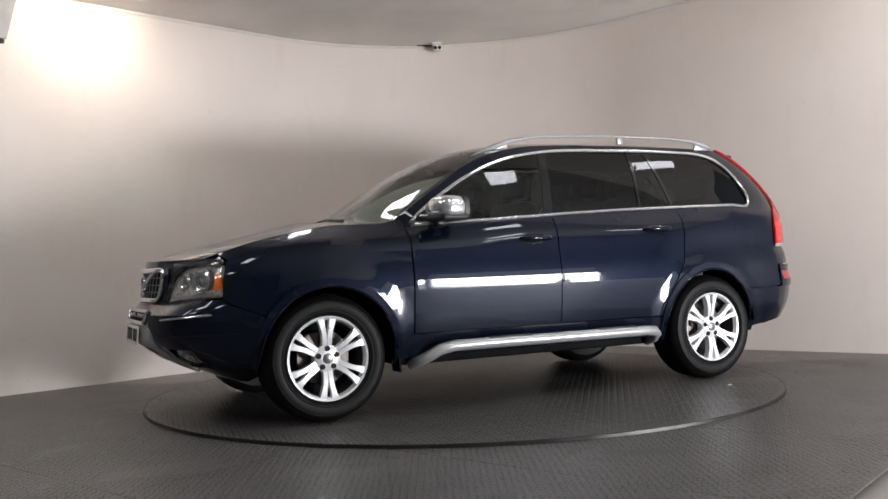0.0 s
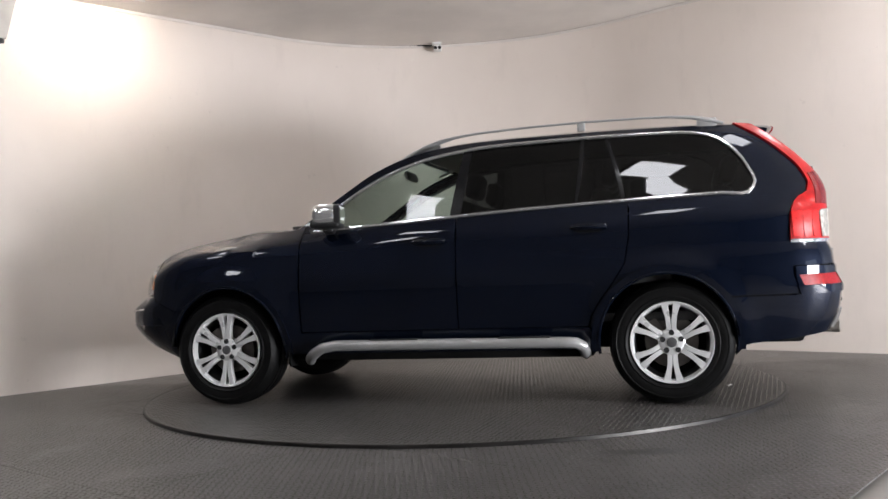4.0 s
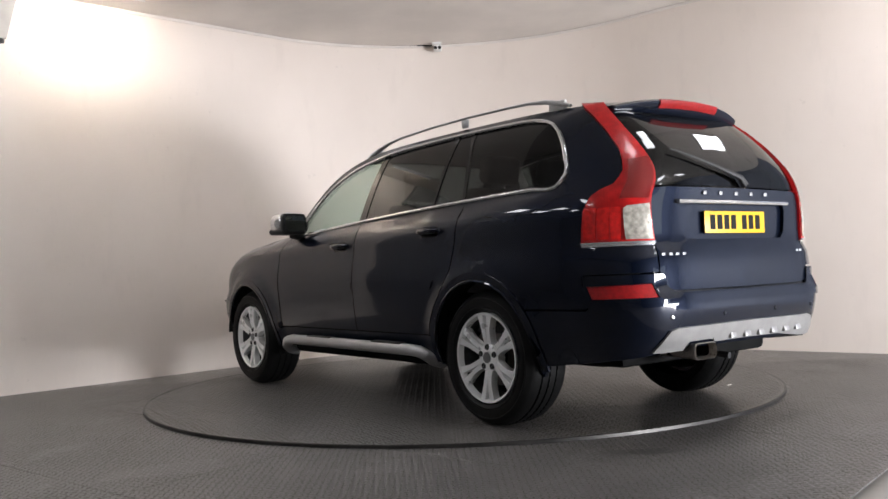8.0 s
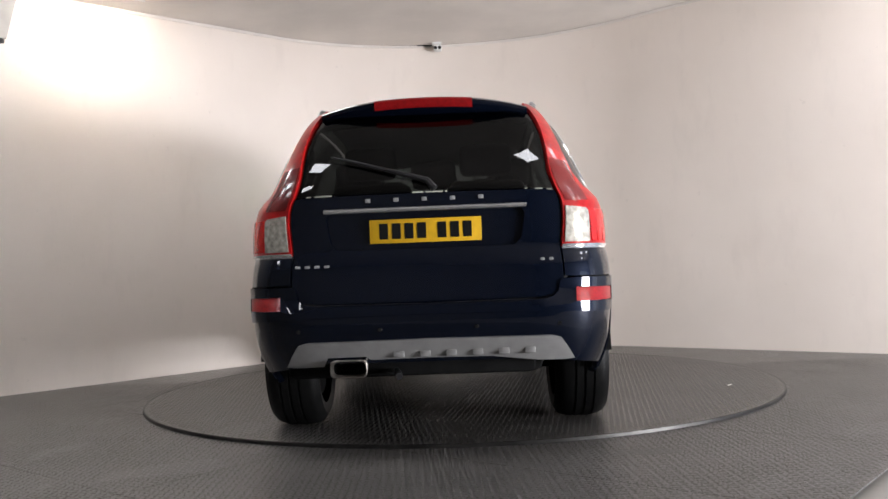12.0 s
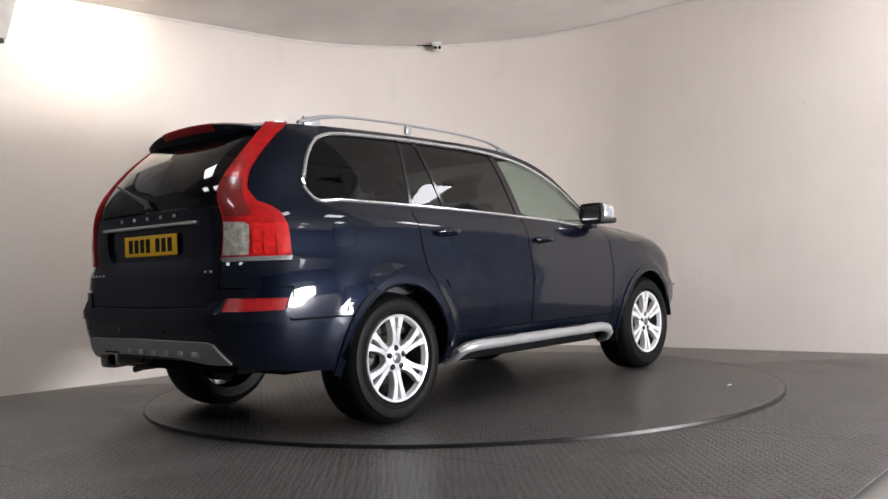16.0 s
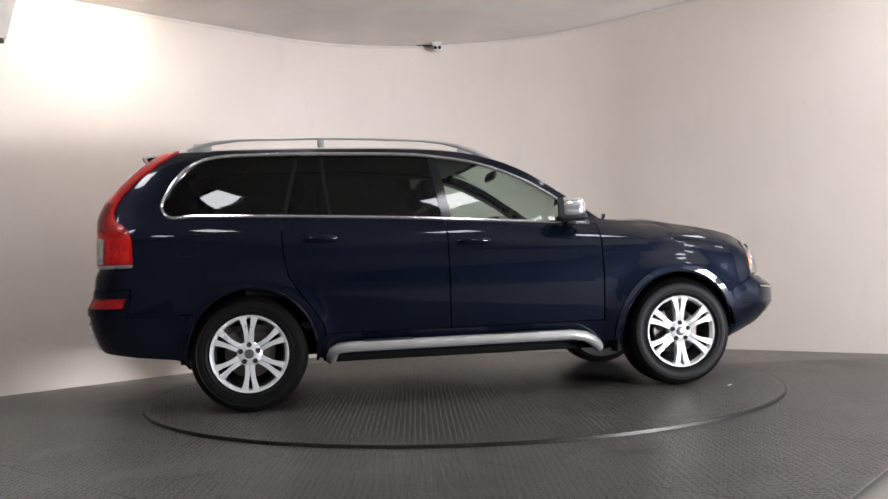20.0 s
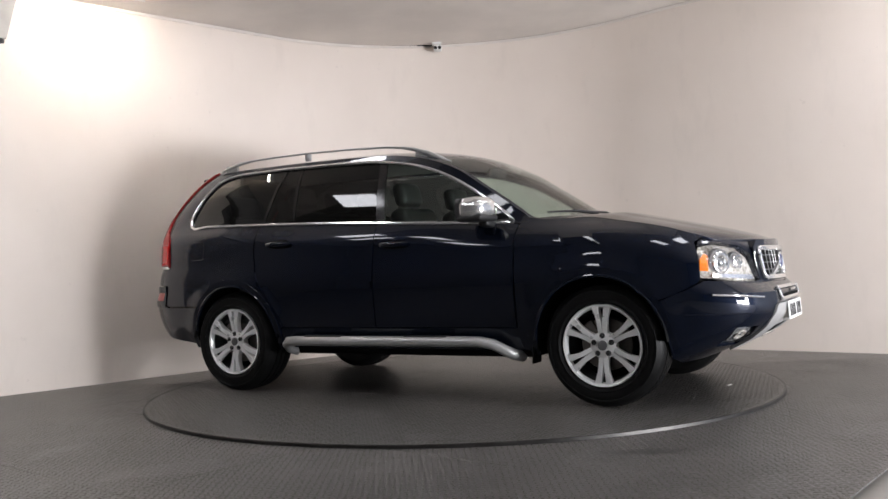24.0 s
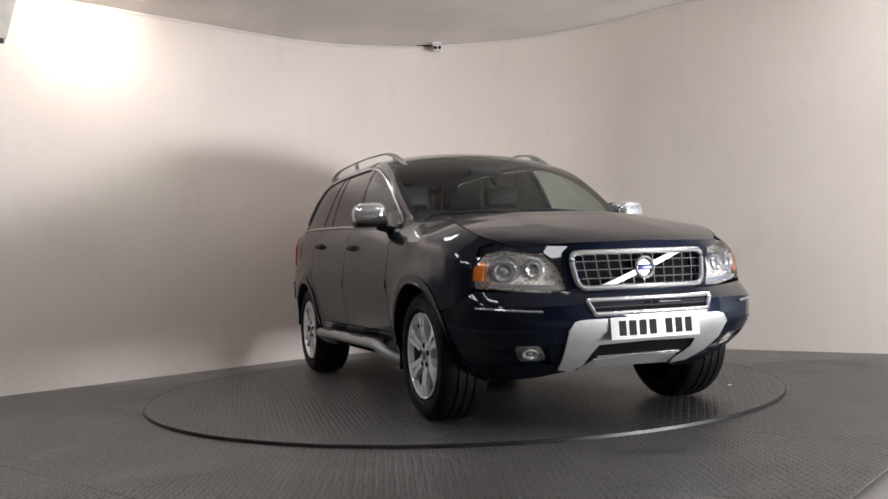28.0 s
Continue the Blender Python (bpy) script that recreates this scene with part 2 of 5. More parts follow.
def refine(loop, step):
    out = []
    for (a, b), (c, d) in zip(loop, loop[1:] + loop[:1]):
        n = max(1, int(math.hypot(c - a, d - b) / step))
        out += [(a + (c - a) * k / n, b + (d - b) * k / n) for k in range(n)]
    return out


def inside(poly, p):
    p = np.asarray(p)
    hit = np.zeros(len(p), bool)
    for (x1, y1), (x2, y2) in zip(poly, poly[1:] + poly[:1]):
        if y1 != y2:
            cross = ((y1 > p[:, 1]) != (y2 > p[:, 1])) & (p[:, 0] < (x2 - x1) * (p[:, 1] - y1) / (y2 - y1) + x1)
            hit ^= cross
    return hit


def near_loop(poly, p, d):
    p = np.asarray(p)
    best = np.full(len(p), 9.0)
    for (x1, y1), (x2, y2) in zip(poly, poly[1:] + poly[:1]):
        e = np.array([x2 - x1, y2 - y1])
        t = np.clip(((p - (x1, y1)) @ e) / max(e @ e, 1e-12), 0, 1)
        best = np.minimum(best, np.hypot(*(p - (x1, y1) - t[:, None] * e).T))
    return best < d


def fill(loop, holes=(), step=0.04):
    """Triangles of a flat loop with holes: points and faces."""
    from mathutils import geometry
    loop = refine(loop, step)
    holes = [refine(h, step) for h in holes]
    a = np.array(loop)
    gx, gy = np.meshgrid(np.arange(a[:, 0].min(), a[:, 0].max(), step), np.arange(a[:, 1].min(), a[:, 1].max(), step), indexing="ij")
    grid = np.stack([gx.ravel(), gy.ravel()], 1)
    keep = inside(loop, grid) & ~near_loop(loop, grid, step * 0.45)
    for h in holes:
        keep &= ~inside(h, grid) & ~near_loop(h, grid, step * 0.45)
    pts, edges = [Vector(p) for p in loop], [(i, (i + 1) % len(loop)) for i in range(len(loop))]
    for h in holes:
        n = len(pts)
        pts += [Vector(p) for p in h]
        edges += [(n + i, n + (i + 1) % len(h)) for i in range(len(h))]
    pts += [Vector(p) for p in grid[keep]]
    v, _, f, *_ = geometry.delaunay_2d_cdt(pts, edges, [], 0, 1e-5)
    v = np.array([tuple(q) for q in v])
    mid = np.array([v[list(t)].mean(0) for t in f])
    ok = inside(loop, mid)
    for h in holes:
        ok &= ~inside(h, mid)
    return v, [t for t, good in zip(f, ok) if good]


def rounded(points, r, n=4):
    """A loop with its corners rounded."""
    out = []
    for i, p in enumerate(points):
        p, a, b = Vector(p), Vector(points[i - 1]), Vector(points[(i + 1) % len(points)])
        d, e = (a - p), (b - p)
        k = min(r, d.length * 0.45, e.length * 0.45)
        d, e = p + d.normalized() * k, p + e.normalized() * k
        for j in range(n + 1):
            t = j / n
            q = d * (1 - t) ** 2 + p * 2 * t * (1 - t) + e * t * t
            out.append((q.x, q.y))
    return out


def skin_normal(where, s, z, e=0.004):
    a, b = where(s + e, z) - where(s - e, z), where(s, z + e) - where(s, z - e)
    n = np.cross(b, a)
    n /= np.linalg.norm(n, axis=-1, keepdims=True) + 1e-12
    return n


def panel(name, loop, material, parent, sides="LR", holes=(), step=0.045, thick=0.014, lift=0.0, where=None, label="", shrink=0.0, middle=False):
    """Panels cut from the car's skin by a loop in (s, z): on the left, the right, or both joined at the middle."""
    where = where or S
    v, f = fill(loop, holes, step)
    p = where(v[:, 0], v[:, 1])
    n = skin_normal(where, v[:, 0], v[:, 1])
    if n[np.argmax(np.abs(n[:, 1])), 1] < 0:
        n = -n
    p = p + n * lift
    count = {}
    for t in f:
        for i in range(3):
            e = (t[i], t[(i + 1) % 3])
            count[tuple(sorted(e))] = count.get(tuple(sorted(e)), []) + [e]
    rim = [c[0] for c in count.values() if len(c) == 1]
    if middle:
        rim = [e for e in rim if abs(p[e[0], 1]) > 0.004 or abs(p[e[1], 1]) > 0.004]
    use = sorted({i for e in rim for i in e})
    low = {i: len(p) + k for k, i in enumerate(use)}
    verts = np.concatenate([p, p[use] - n[use] * thick])
    faces = [tuple(t) for t in f] + [(b, a, low[a], low[b]) for a, b in rim]
    a, b, c = (p[f[0][k]] for k in range(3))
    if np.dot(np.cross(b - a, c - a), n[f[0][0]]) < 0:
        faces = [t[::-1] for t in faces]
    made = []
    if middle:
        m = verts * (1, -1, 1)
        both = np.concatenate([verts, m])
        k = len(verts)
        bm = bmesh.new()
        bv = [bm.verts.new(q) for q in both]
        for t in faces:
            bm.faces.new([bv[i] for i in t])
            bm.faces.new([bv[i + k] for i in t[::-1]])
        bmesh.ops.remove_doubles(bm, verts=bm.verts, dist=0.003)
        me_ob = part(name, bm, material, parent, label)
        return me_ob
    for side in sides:
        q, g = (verts, faces) if side == "L" else (verts * (1, -1, 1), [t[::-1] for t in faces])
        made.append(link_mesh(name, q, g, material, parent, label))
    return made


def sx(x, z):
    return (s_of("x", x, z), z)


def sf(y, z):
    return (s_of("f", y, z), z)


def sr(y, z):
    return (s_of("r", y, z), z)


# ---- the car's surface: x forward, y left, z up, metres; origin on the ground between the axles ----
def curve(pts):
    """A smooth function through points (u, v)."""
    u = np.array([p[0] for p in pts], float)
    v = np.array([p[1] for p in pts], float)
    d = np.diff(v) / np.diff(u)
    h = np.diff(u)
    m = np.empty_like(v)
    m[0], m[-1] = d[0], d[-1]
    same = d[:-1] * d[1:] > 0
    w1, w2 = 2 * h[1:] + h[:-1], h[1:] + 2 * h[:-1]
    with np.errstate(divide="ignore", invalid="ignore"):
        m[1:-1] = np.where(same, (w1 + w2) / (w1 / d[:-1] + w2 / d[1:]), 0.0)

    def at(q):
        q = np.clip(np.asarray(q, float), u[0], u[-1])
        i = np.clip(np.searchsorted(u, q, side="right") - 1, 0, len(u) - 2)
        hh = u[i + 1] - u[i]
        t = (q - u[i]) / hh
        return ((2 * t**3 - 3 * t**2 + 1) * v[i] + (t**3 - 2 * t**2 + t) * hh * m[i]
                + (3 * t**2 - 2 * t**3) * v[i + 1] + (t**3 - t**2) * hh * m[i + 1])
    return at


def smooth(a, b, q):
    t = np.clip((np.asarray(q, float) - a) / (b - a), 0, 1)
    return t * t * (3 - 2 * t)


X0 = 0.9
LF, LR = 2.0, 2.1
half_width = curve([(0.15, 0.80), (0.30, 0.845), (0.40, 0.885), (0.50, 0.913), (0.62, 0.928), (0.72, 0.936), (0.77, 0.940), (0.83, 0.937), (0.89, 0.929), (0.94, 0.920), (1.00, 0.913), (1.04, 0.908),
                    (1.085, 0.898), (1.115, 0.884), (1.14, 0.863), (1.18, 0.838), (1.25, 0.816), (1.40, 0.762), (1.52, 0.709), (1.60, 0.663), (1.66, 0.612), (1.70, 0.555), (1.74, 0.47)])
nose = curve([(0.15, 1.80), (0.24, 1.90), (0.28, 1.985), (0.33, 2.10), (0.39, 2.215), (0.45, 2.29), (0.50, 2.338), (0.55, 2.352), (0.64, 2.346), (0.685, 2.328), (0.71, 2.306), (0.74, 2.296), (0.85, 2.278), (0.92, 2.250), (1.0, 2.185), (1.2, 1.9), (1.8, 1.9)])
tail_end = curve([(0.15, -2.2), (0.30, -2.30), (0.40, -2.38), (0.50, -2.43), (0.60, -2.452), (0.665, -2.456), (0.692, -2.448), (0.710, -2.424), (0.74, -2.419), (0.80, -2.418), (0.87, -2.412), (0.900, -2.408), (0.914, -2.392), (0.95, -2.387), (1.0, -2.384), (1.10, -2.384), (1.18, -2.388),
                  (1.225, -2.392), (1.28, -2.380), (1.34, -2.353), (1.42, -2.296), (1.52, -2.207), (1.60, -2.122), (1.66, -2.052), (1.76, -1.93)])


def plan(pts, bulge=None):
    """A plan outline by its run; bulge pushes its points out and forward."""
    a = np.array(pts, float)
    s = np.concatenate([[0], np.cumsum(np.hypot(np.diff(a[:, 0]) * 1.45, np.diff(a[:, 1]) * 0.93))])
    s /= s[-1]
    if bulge:
        a = a + np.array(bulge)[:, None] * (0.664, 0.40)
    return curve(list(zip(s, a[:, 0]))), curve(list(zip(s, a[:, 1])))


nose_hi = plan([(0, 1), (0.2, 1.0), (0.4, 0.993), (0.55, 0.975), (0.67, 0.945), (0.745, 0.90), (0.80, 0.82), (0.838, 0.73), (0.875, 0.60), (0.912, 0.455), (0.95, 0.31), (0.98, 0.16), (1, 0)],
               [0, 0, 0, 0, 0.008, 0.02, 0.036, 0.048, 0.056, 0.056, 0.045, 0.026, 0])
nose_lo = plan([(0, 1), (0.2, 1.0), (0.45, 0.99), (0.636, 0.965), (0.749, 0.92), (0.832, 0.84), (0.897, 0.735), (0.944, 0.59), (0.974, 0.42), (0.992, 0.22), (1, 0)],
               [0, 0, 0, 0.008, 0.016, 0.024, 0.028, 0.028, 0.022, 0.010, 0])
tail_hi = plan([(0, 1), (0.3, 0.996), (0.55, 0.985), (0.74, 0.957), (0.84, 0.922), (0.90, 0.872), (0.950, 0.800), (0.977, 0.705), (0.991, 0.56), (0.997, 0.34), (1, 0)])


def flare(x, z):
    r = np.hypot(np.abs(x) - 1.41, (z - 0.36) * 0.98)
    return 0.018 * smooth(0.535, 0.445, r) * smooth(1.1, 0.9, z)


def width(x, z):
    t = smooth(1.0, 1.16, z)
    front = 1 - 0.095 * t * np.clip(np.asarray(x, float) / 0.85, 0, 1.3) ** 2
    rise = 0.055 * smooth(-0.7, -1.9, x) * smooth(1.32, 1.2, z) * smooth(0.95, 1.05, z)
    return half_width(z - rise) * front


def S(s, z):
    """The flanks, nose and tail, as one skin: s runs along the flank and round the corners, z is the height."""
    s, z = np.broadcast_arrays(np.asarray(s, float), np.asarray(z, float))
    tf, tr = np.clip((s - X0) / LF, 0, 1), np.clip((-s - X0) / LR, 0, 1)
    k = smooth(0.74, 0.64, z)
    af, bf = nose_hi[0](tf) * (1 - k) + nose_lo[0](tf) * k, nose_hi[1](tf) * (1 - k) + nose_lo[1](tf) * k
    ar, br = tail_hi[0](tr), tail_hi[1](tr)
    x = np.where(s > X0, X0 + af * (nose(z) - X0), np.where(s < -X0, -X0 + ar * (tail_end(z) + X0), s))
    w = np.where(s > X0, bf, np.where(s < -X0, br, 1.0))
    q = np.clip(1 - (edge_z(x) - z) / 0.14, 0, 0.85) * smooth(0.98, 1.3, x)
    y = width(x, z) * w - 0.14 * (1 - np.sqrt(1 - q * q)) + flare(x, z) * np.clip(w * 4 - 3, 0, 1)
    return np.stack([x, y, z + 0 * x], -1)


def s_of(kind, v, z):
    """The run s at which the skin has that x or y at height z (y: v > 0 nose, v < 0 tail)."""
    if kind == "x":
        if abs(v) <= X0:
            return v
        q = np.linspace(0, (LF if v > 0 else LR) + 0.9 - 0.9, 1500) * (1 if v > 0 else -1) + math.copysign(X0, v)
        return float(q[np.argmin(np.abs(S(q, z)[:, 0] - v))])
    q = np.linspace(0, LF if kind == "f" else LR, 1500)[::-1] + X0
    q = q if kind == "f" else -q
    p = S(q, z)[:, 1]
    return float(q[np.argmin(np.abs(p - abs(v)))])


edge_z = curve([(-2.06, 1.655), (-1.9, 1.672), (-1.5, 1.684), (-1.1, 1.686), (-0.7, 1.682), (-0.34, 1.672), (-0.155, 1.66), (0.033, 1.632), (0.223, 1.583),
                (0.414, 1.502), (0.60, 1.385), (0.80, 1.252), (0.96, 1.147), (1.05, 1.136), (1.25, 1.136), (1.5, 1.102), (1.75, 1.055), (1.95, 0.995), (2.0, 0.976), (2.05, 0.953)])
crown_z = curve([(-2.06, 0.03), (-1.8, 0.055), (-0.3, 0.062), (0.1, 0.05), (0.4, 0.03), (0.9, 0.02), (1.02, 0.034), (1.3, 0.032), (1.7, 0.014), (2.0, 0.006), (2.05, 0.004)])
crown_x = curve([(-2.06, -0.05), (-1.6, 0.0), (-0.3, 0.03), (0.1, 0.13), (0.5, 0.17), (0.96, 0.19), (1.05, 0.18), (1.5, 0.1), (1.75, 0.11), (2.0, 0.192), (2.05, 0.200)])


def edge(x):
    z = edge_z(x)
    s = np.array([s_of("x", float(a), float(b)) for a, b in zip(np.atleast_1d(x), np.atleast_1d(z))])
    return S(s, z)


def top(x, v):
    """Bonnet, windscreen and roof: x is the place of the flank's upper edge, v from -1 to 1 across."""
    e = edge(x)
    v = np.asarray(v, float)
    q = 1 - np.abs(v)[None, :] ** (2.3 + 2.4 * smooth(0.98, 1.3, x))[:, None]
    px = e[:, None, 0] + np.asarray(crown_x(x))[:, None] * (1 - v[None, :] ** 2)
    bulge = 0.007 * smooth(0.62, 0.40, np.abs(v))[None, :] * (smooth(1.0, 1.3, x) * smooth(2.05, 1.8, x))[:, None]
    pz = e[:, None, 2] + np.asarray(crown_z(x))[:, None] * q + bulge
    py = e[:, None, 1] * v[None, :]
    return np.stack([px, py + 0 * px, pz], -1)


# ---- the bay ----
def meet(n1, d1, n2, d2):
    det = n1.x * n2.y - n1.y * n2.x
    return Vector(((d1 * n2.y - d2 * n1.y) / det, (n1.x * d2 - n2.x * d1) / det, 0))


FLOOR = -0.018
FILLET = 2.6
HUB = meet(NL, DL - FILLET, NR, DR - FILLET)
AL, AR = math.atan2(NL.y, NL.x), math.atan2(NR.y, NR.x)


def wall_run(name, path, thick, low, high, material):
    """An upright wall along a path, its room side on the path and its thickness to the left of the way."""
    bm = bmesh.new()
    rows = []
    top_z = high if callable(high) else lambda p: high
    for i, p in enumerate(path):
        a, b = path[max(i - 1, 0)], path[min(i + 1, len(path) - 1)]
        d = (b - a).normalized()
        out = Vector((-d.y, d.x, 0)) * thick
        rows.append([bm.verts.new((q.x, q.y, z)) for q, z in ((p, low), (p, top_z(p)), (p + out, top_z(p)), (p + out, low))])
    for r, q in zip(rows, rows[1:]):
        for k in range(4):
            bm.faces.new((r[k], r[(k + 1) % 4], q[(k + 1) % 4], q[k]))
    bm.faces.new(rows[0])
    bm.faces.new(rows[-1])
    return part(name, bm, material, None)


roof_line = lambda p: slope(p.x)
corner_lb = meet(NL, DL, -NR, BACK_D)
corner_rd = meet(NR, DR, -NL, DOOR_D)
corner_bd = meet(-NR, BACK_D, -NL, DOOR_D)
bay_right = NR * DR + Vector((NR.y, -NR.x, 0)) * 3.1
bay_end = NL * DL + Vector((NL.y, -NL.x, 0)) * -2.5
run = [bay_end] + [HUB + FILLET * Vector((math.cos(AL + (AR - AL) * k / 48), math.sin(AL + (AR - AL) * k / 48), 0)) for k in range(49)] + [bay_right]
tagged(wall_run("wall_north", run, 0.15, FLOOR - 0.05, roof_line, WALL), "smooth white plastered wall with a wide rounded corner", "wall", kind="structure")
tagged(wall_run("wall_west", [corner_lb, bay_end], 0.15, FLOOR - 0.05, roof_line, DARK_WALL), "plain dark grey wall beside the bay", "wall", kind="structure")
tagged(wall_run("wall_north_east", [bay_right, corner_rd], 0.15, FLOOR - 0.05, roof_line, GREY_WALL), "plain blue-grey wall towards the door", "wall", kind="structure")
tagged(wall_run("wall_south", [corner_bd, corner_lb], 0.15, FLOOR - 0.05, roof_line, DARK_WALL), "plain dark grey wall behind the turntable bay", "wall", kind="structure")
along = Vector((NL.y, -NL.x, 0))
on_wall = lambda p: p + NL * ((-NL).dot(p) - DOOR_D)
door_a, door_b = on_wall(DOOR_MID - along * DOOR_HALF), on_wall(DOOR_MID + along * DOOR_HALF)
if (door_a - corner_rd).length > (door_b - corner_rd).length:
    door_a, door_b = door_b, door_a
east = tagged(new("wall_east"), "blue-grey wall with a wide open vehicle door", "wall", kind="structure")
for name, p, q, low, high in (("wall_pier", corner_rd, door_a, FLOOR - 0.05, roof_line), ("wall_pier", door_b, corner_bd, FLOOR - 0.05, roof_line), ("lintel", door_a, door_b, DOOR_TOP, roof_line)):
    wall_run(name, [p, q], 0.15, low, high, GREY_WALL).parent = east

# thin cover strip where the wall meets the ceiling
strip_run = [bay_end - NL * 0.014] + [HUB + (FILLET - 0.014) * Vector((math.cos(AL + (AR - AL) * k / 48), math.sin(AL + (AR - AL) * k / 48), 0)) for k in range(49)] + [bay_right - NR * 0.014]
bm = bmesh.new()
rows = []
for p in strip_run:
    out = Vector((p.x - HUB.x, p.y - HUB.y, 0)).normalized() * 0.012
    rows.append([bm.verts.new((q.x, q.y, slope(p.x) - d)) for q, d in ((p, 0.030), (p, 0.004), (p + out, 0.004), (p + out, 0.030))])
for r, q in zip(rows, rows[1:]):
    for k in range(4):
        bm.faces.new((r[k], r[(k + 1) % 4], q[(k + 1) % 4], q[k]))
tagged(part("trim", bm, CEIL, None), "thin pale cover strip between wall and ceiling", "trim", kind="structure")

# ceiling: pale over the bay, a dark grey roof over the way in
def ceiling_part(keep, material, label):
    """The part of the ceiling where y is above the joint (keep = 1) or below it (keep = -1)."""
    ring = [corner_lb, *run, corner_rd, corner_bd]
    cut = []
    for p, q in zip(ring, ring[1:] + ring[:1]):
        dp, dq = (p.y - CEILING_JOINT) * keep, (q.y - CEILING_JOINT) * keep
        if dp >= 0:
            cut.append(p)
        if dp * dq < 0:
            cut.append(p.lerp(q, dp / (dp - dq)))
    bm = bmesh.new()
    low = [bm.verts.new((p.x, p.y, slope(p.x))) for p in cut]
    high = [bm.verts.new((p.x, p.y, slope(p.x) + 0.15)) for p in cut]
    bm.faces.new(low)
    bm.faces.new(high)
    for i in range(len(cut)):
        j = (i + 1) % len(cut)
        bm.faces.new((low[i], low[j], high[j], high[i]))
    tagged(part("ceiling", bm, material, None, flat=True), label, "ceiling", kind="structure")


CEILING_JOINT = -1.0
ceiling_part(1, CEIL, "gently sloping pale painted ceiling over the bay")
ceiling_part(-1, DARK_CEIL, "dark grey ceiling with bright panels over the way in")

bm = bmesh.new()
bmesh.ops.create_grid(bm, x_segments=1, y_segments=1, size=400, matrix=Matrix.Translation((0, 0, FLOOR - 0.03)))
tagged(part("ground", bm, CONCRETE, None, flat=True), "pale concrete ground under and around the bay", "ground", kind="structure")

# floor plates in rows along the right wall, ending at the pale strip
floor_ob = tagged(new("floor"), "dark grey tread plate floor laid in joined sheets", "floor", kind="structure")
floor_ob.matrix_world = Matrix.Translation((0, 0, FLOOR))
EU, EV = Vector((0.779, -0.627, 0)), Vector((0.627, 0.779, 0))
PLATE_L, PLATE_W = 2.44, 1.22
END_U = EU.dot(Vector((1.42, -3.275, 0)))
sheet = None
for i in range(-4, 1):
    for j in range(-7, 3):
        u0, v0 = END_U + (i - 1) * PLATE_L, 2.93 + (j - 2) * PLATE_W
        mid = EU * (u0 + PLATE_L / 2) + EV * (v0 + PLATE_W / 2)
        if NL.dot(mid) > DL + 1.0 or NR.dot(mid) > DR + 0.7 or NR.dot(mid) < -BACK_D - 0.3:
            continue
        if sheet is None:
            bm = bmesh.new()
            box(bm, (0, 0, -0.004), (PLATE_L - 0.005, PLATE_W - 0.005, 0.008), bevel=0.0012, segments=1)
            sheet = part("floor_plate", bm, PLATE, floor_ob, flat=True)
            ob = sheet
        else:
            ob = new("floor_plate", sheet.data)
            ob.parent = floor_ob
        ob.matrix_basis = Matrix.Translation((mid.x, mid.y, 0)) @ Matrix.Rotation(math.atan2(EU.y, EU.x), 4, "Z")

# a worn dark patch on the plates in front of the turntable
rng = random.Random(5)
bm = bmesh.new()
blot = [bm.verts.new((0.82 + (0.16 + 0.05 * rng.random()) * math.cos(a), -2.46 + (0.05 + 0.025 * rng.random()) * math.sin(a), 0.0006)) for a in (2 * math.pi * k / 40 for k in range(40))]
bm.faces.new(blot)
part("oil_stain", bm, STAIN, floor_ob, "dark dried stain", flat=True)
bm = bmesh.new()
box(bm, (0, 0, 0.003), (0.034, 0.016, 0.004), (4, -6, 0), 0.0012, 1)
box(bm, (0.012, 0.008, 0.005), (0.014, 0.012, 0.003), (-10, 8, 30), 0.001, 1)
scrap = tagged(part("paper_scrap", bm, WHITE, None), "tiny crumpled white paper scrap on the tread plate", "litter")
scrap.matrix_world = Matrix.Translation((1.78, -0.60, 0.003)) @ Matrix.Rotation(0.4, 4, "Z")

# ceiling lights: square panels in thin frames, two of them unseen additions
def light_panel(x, y, lit, label, half=0.26):
    ob = tagged(new("ceiling_light"), label, "ceiling light", "ceiling light panels")
    bm = bmesh.new()
    for a, b, w, d in ((0, half, 2 * half + 0.02, 0.02), (0, -half, 2 * half + 0.02, 0.02), (half, 0, 0.02, 2 * half - 0.02), (-half, 0, 0.02, 2 * half - 0.02)):
        box(bm, (a, b, 0), (w, d, 0.024), bevel=0.003, segments=1)
    part("frame", bm, WHITE, ob)
    bm = bmesh.new()
    box(bm, (0, 0, 0.002), (2 * half - 0.022, 2 * half - 0.022, 0.012), bevel=0.002, segments=1)
    part("diffuser", bm, lit, ob, "glowing diffuser")
    ob.matrix_world = panel_at(x, y)
    return ob


panel_at = lambda x, y: Matrix.Translation((x, y, slope(x) - 0.013)) @ Matrix.Rotation(math.atan2(EU.y, EU.x), 4, "Z")
first = light_panel(*PANELS[0], DIFFUSER, "square white light panel set flat against the ceiling")
for x, y in PANELS[1:]:
    copy_thing(first, panel_at(x, y))
batten = tagged(new("ceiling_light"), "long bright warm light batten along the wall", "ceiling light")
bm = bmesh.new()
box(bm, (0, 0.02, -0.006), (0.74, 0.09, 0.010), bevel=0.003, segments=1)
box(bm, (0, 0.066, -0.030), (0.74, 0.006, 0.058), bevel=0.002, segments=1)
part("casing", bm, WHITE, batten, "white casing with a shade towards the room")
bm = bmesh.new()
box(bm, (0, 0.034, -0.019), (0.70, 0.05, 0.016), bevel=0.005, segments=3)
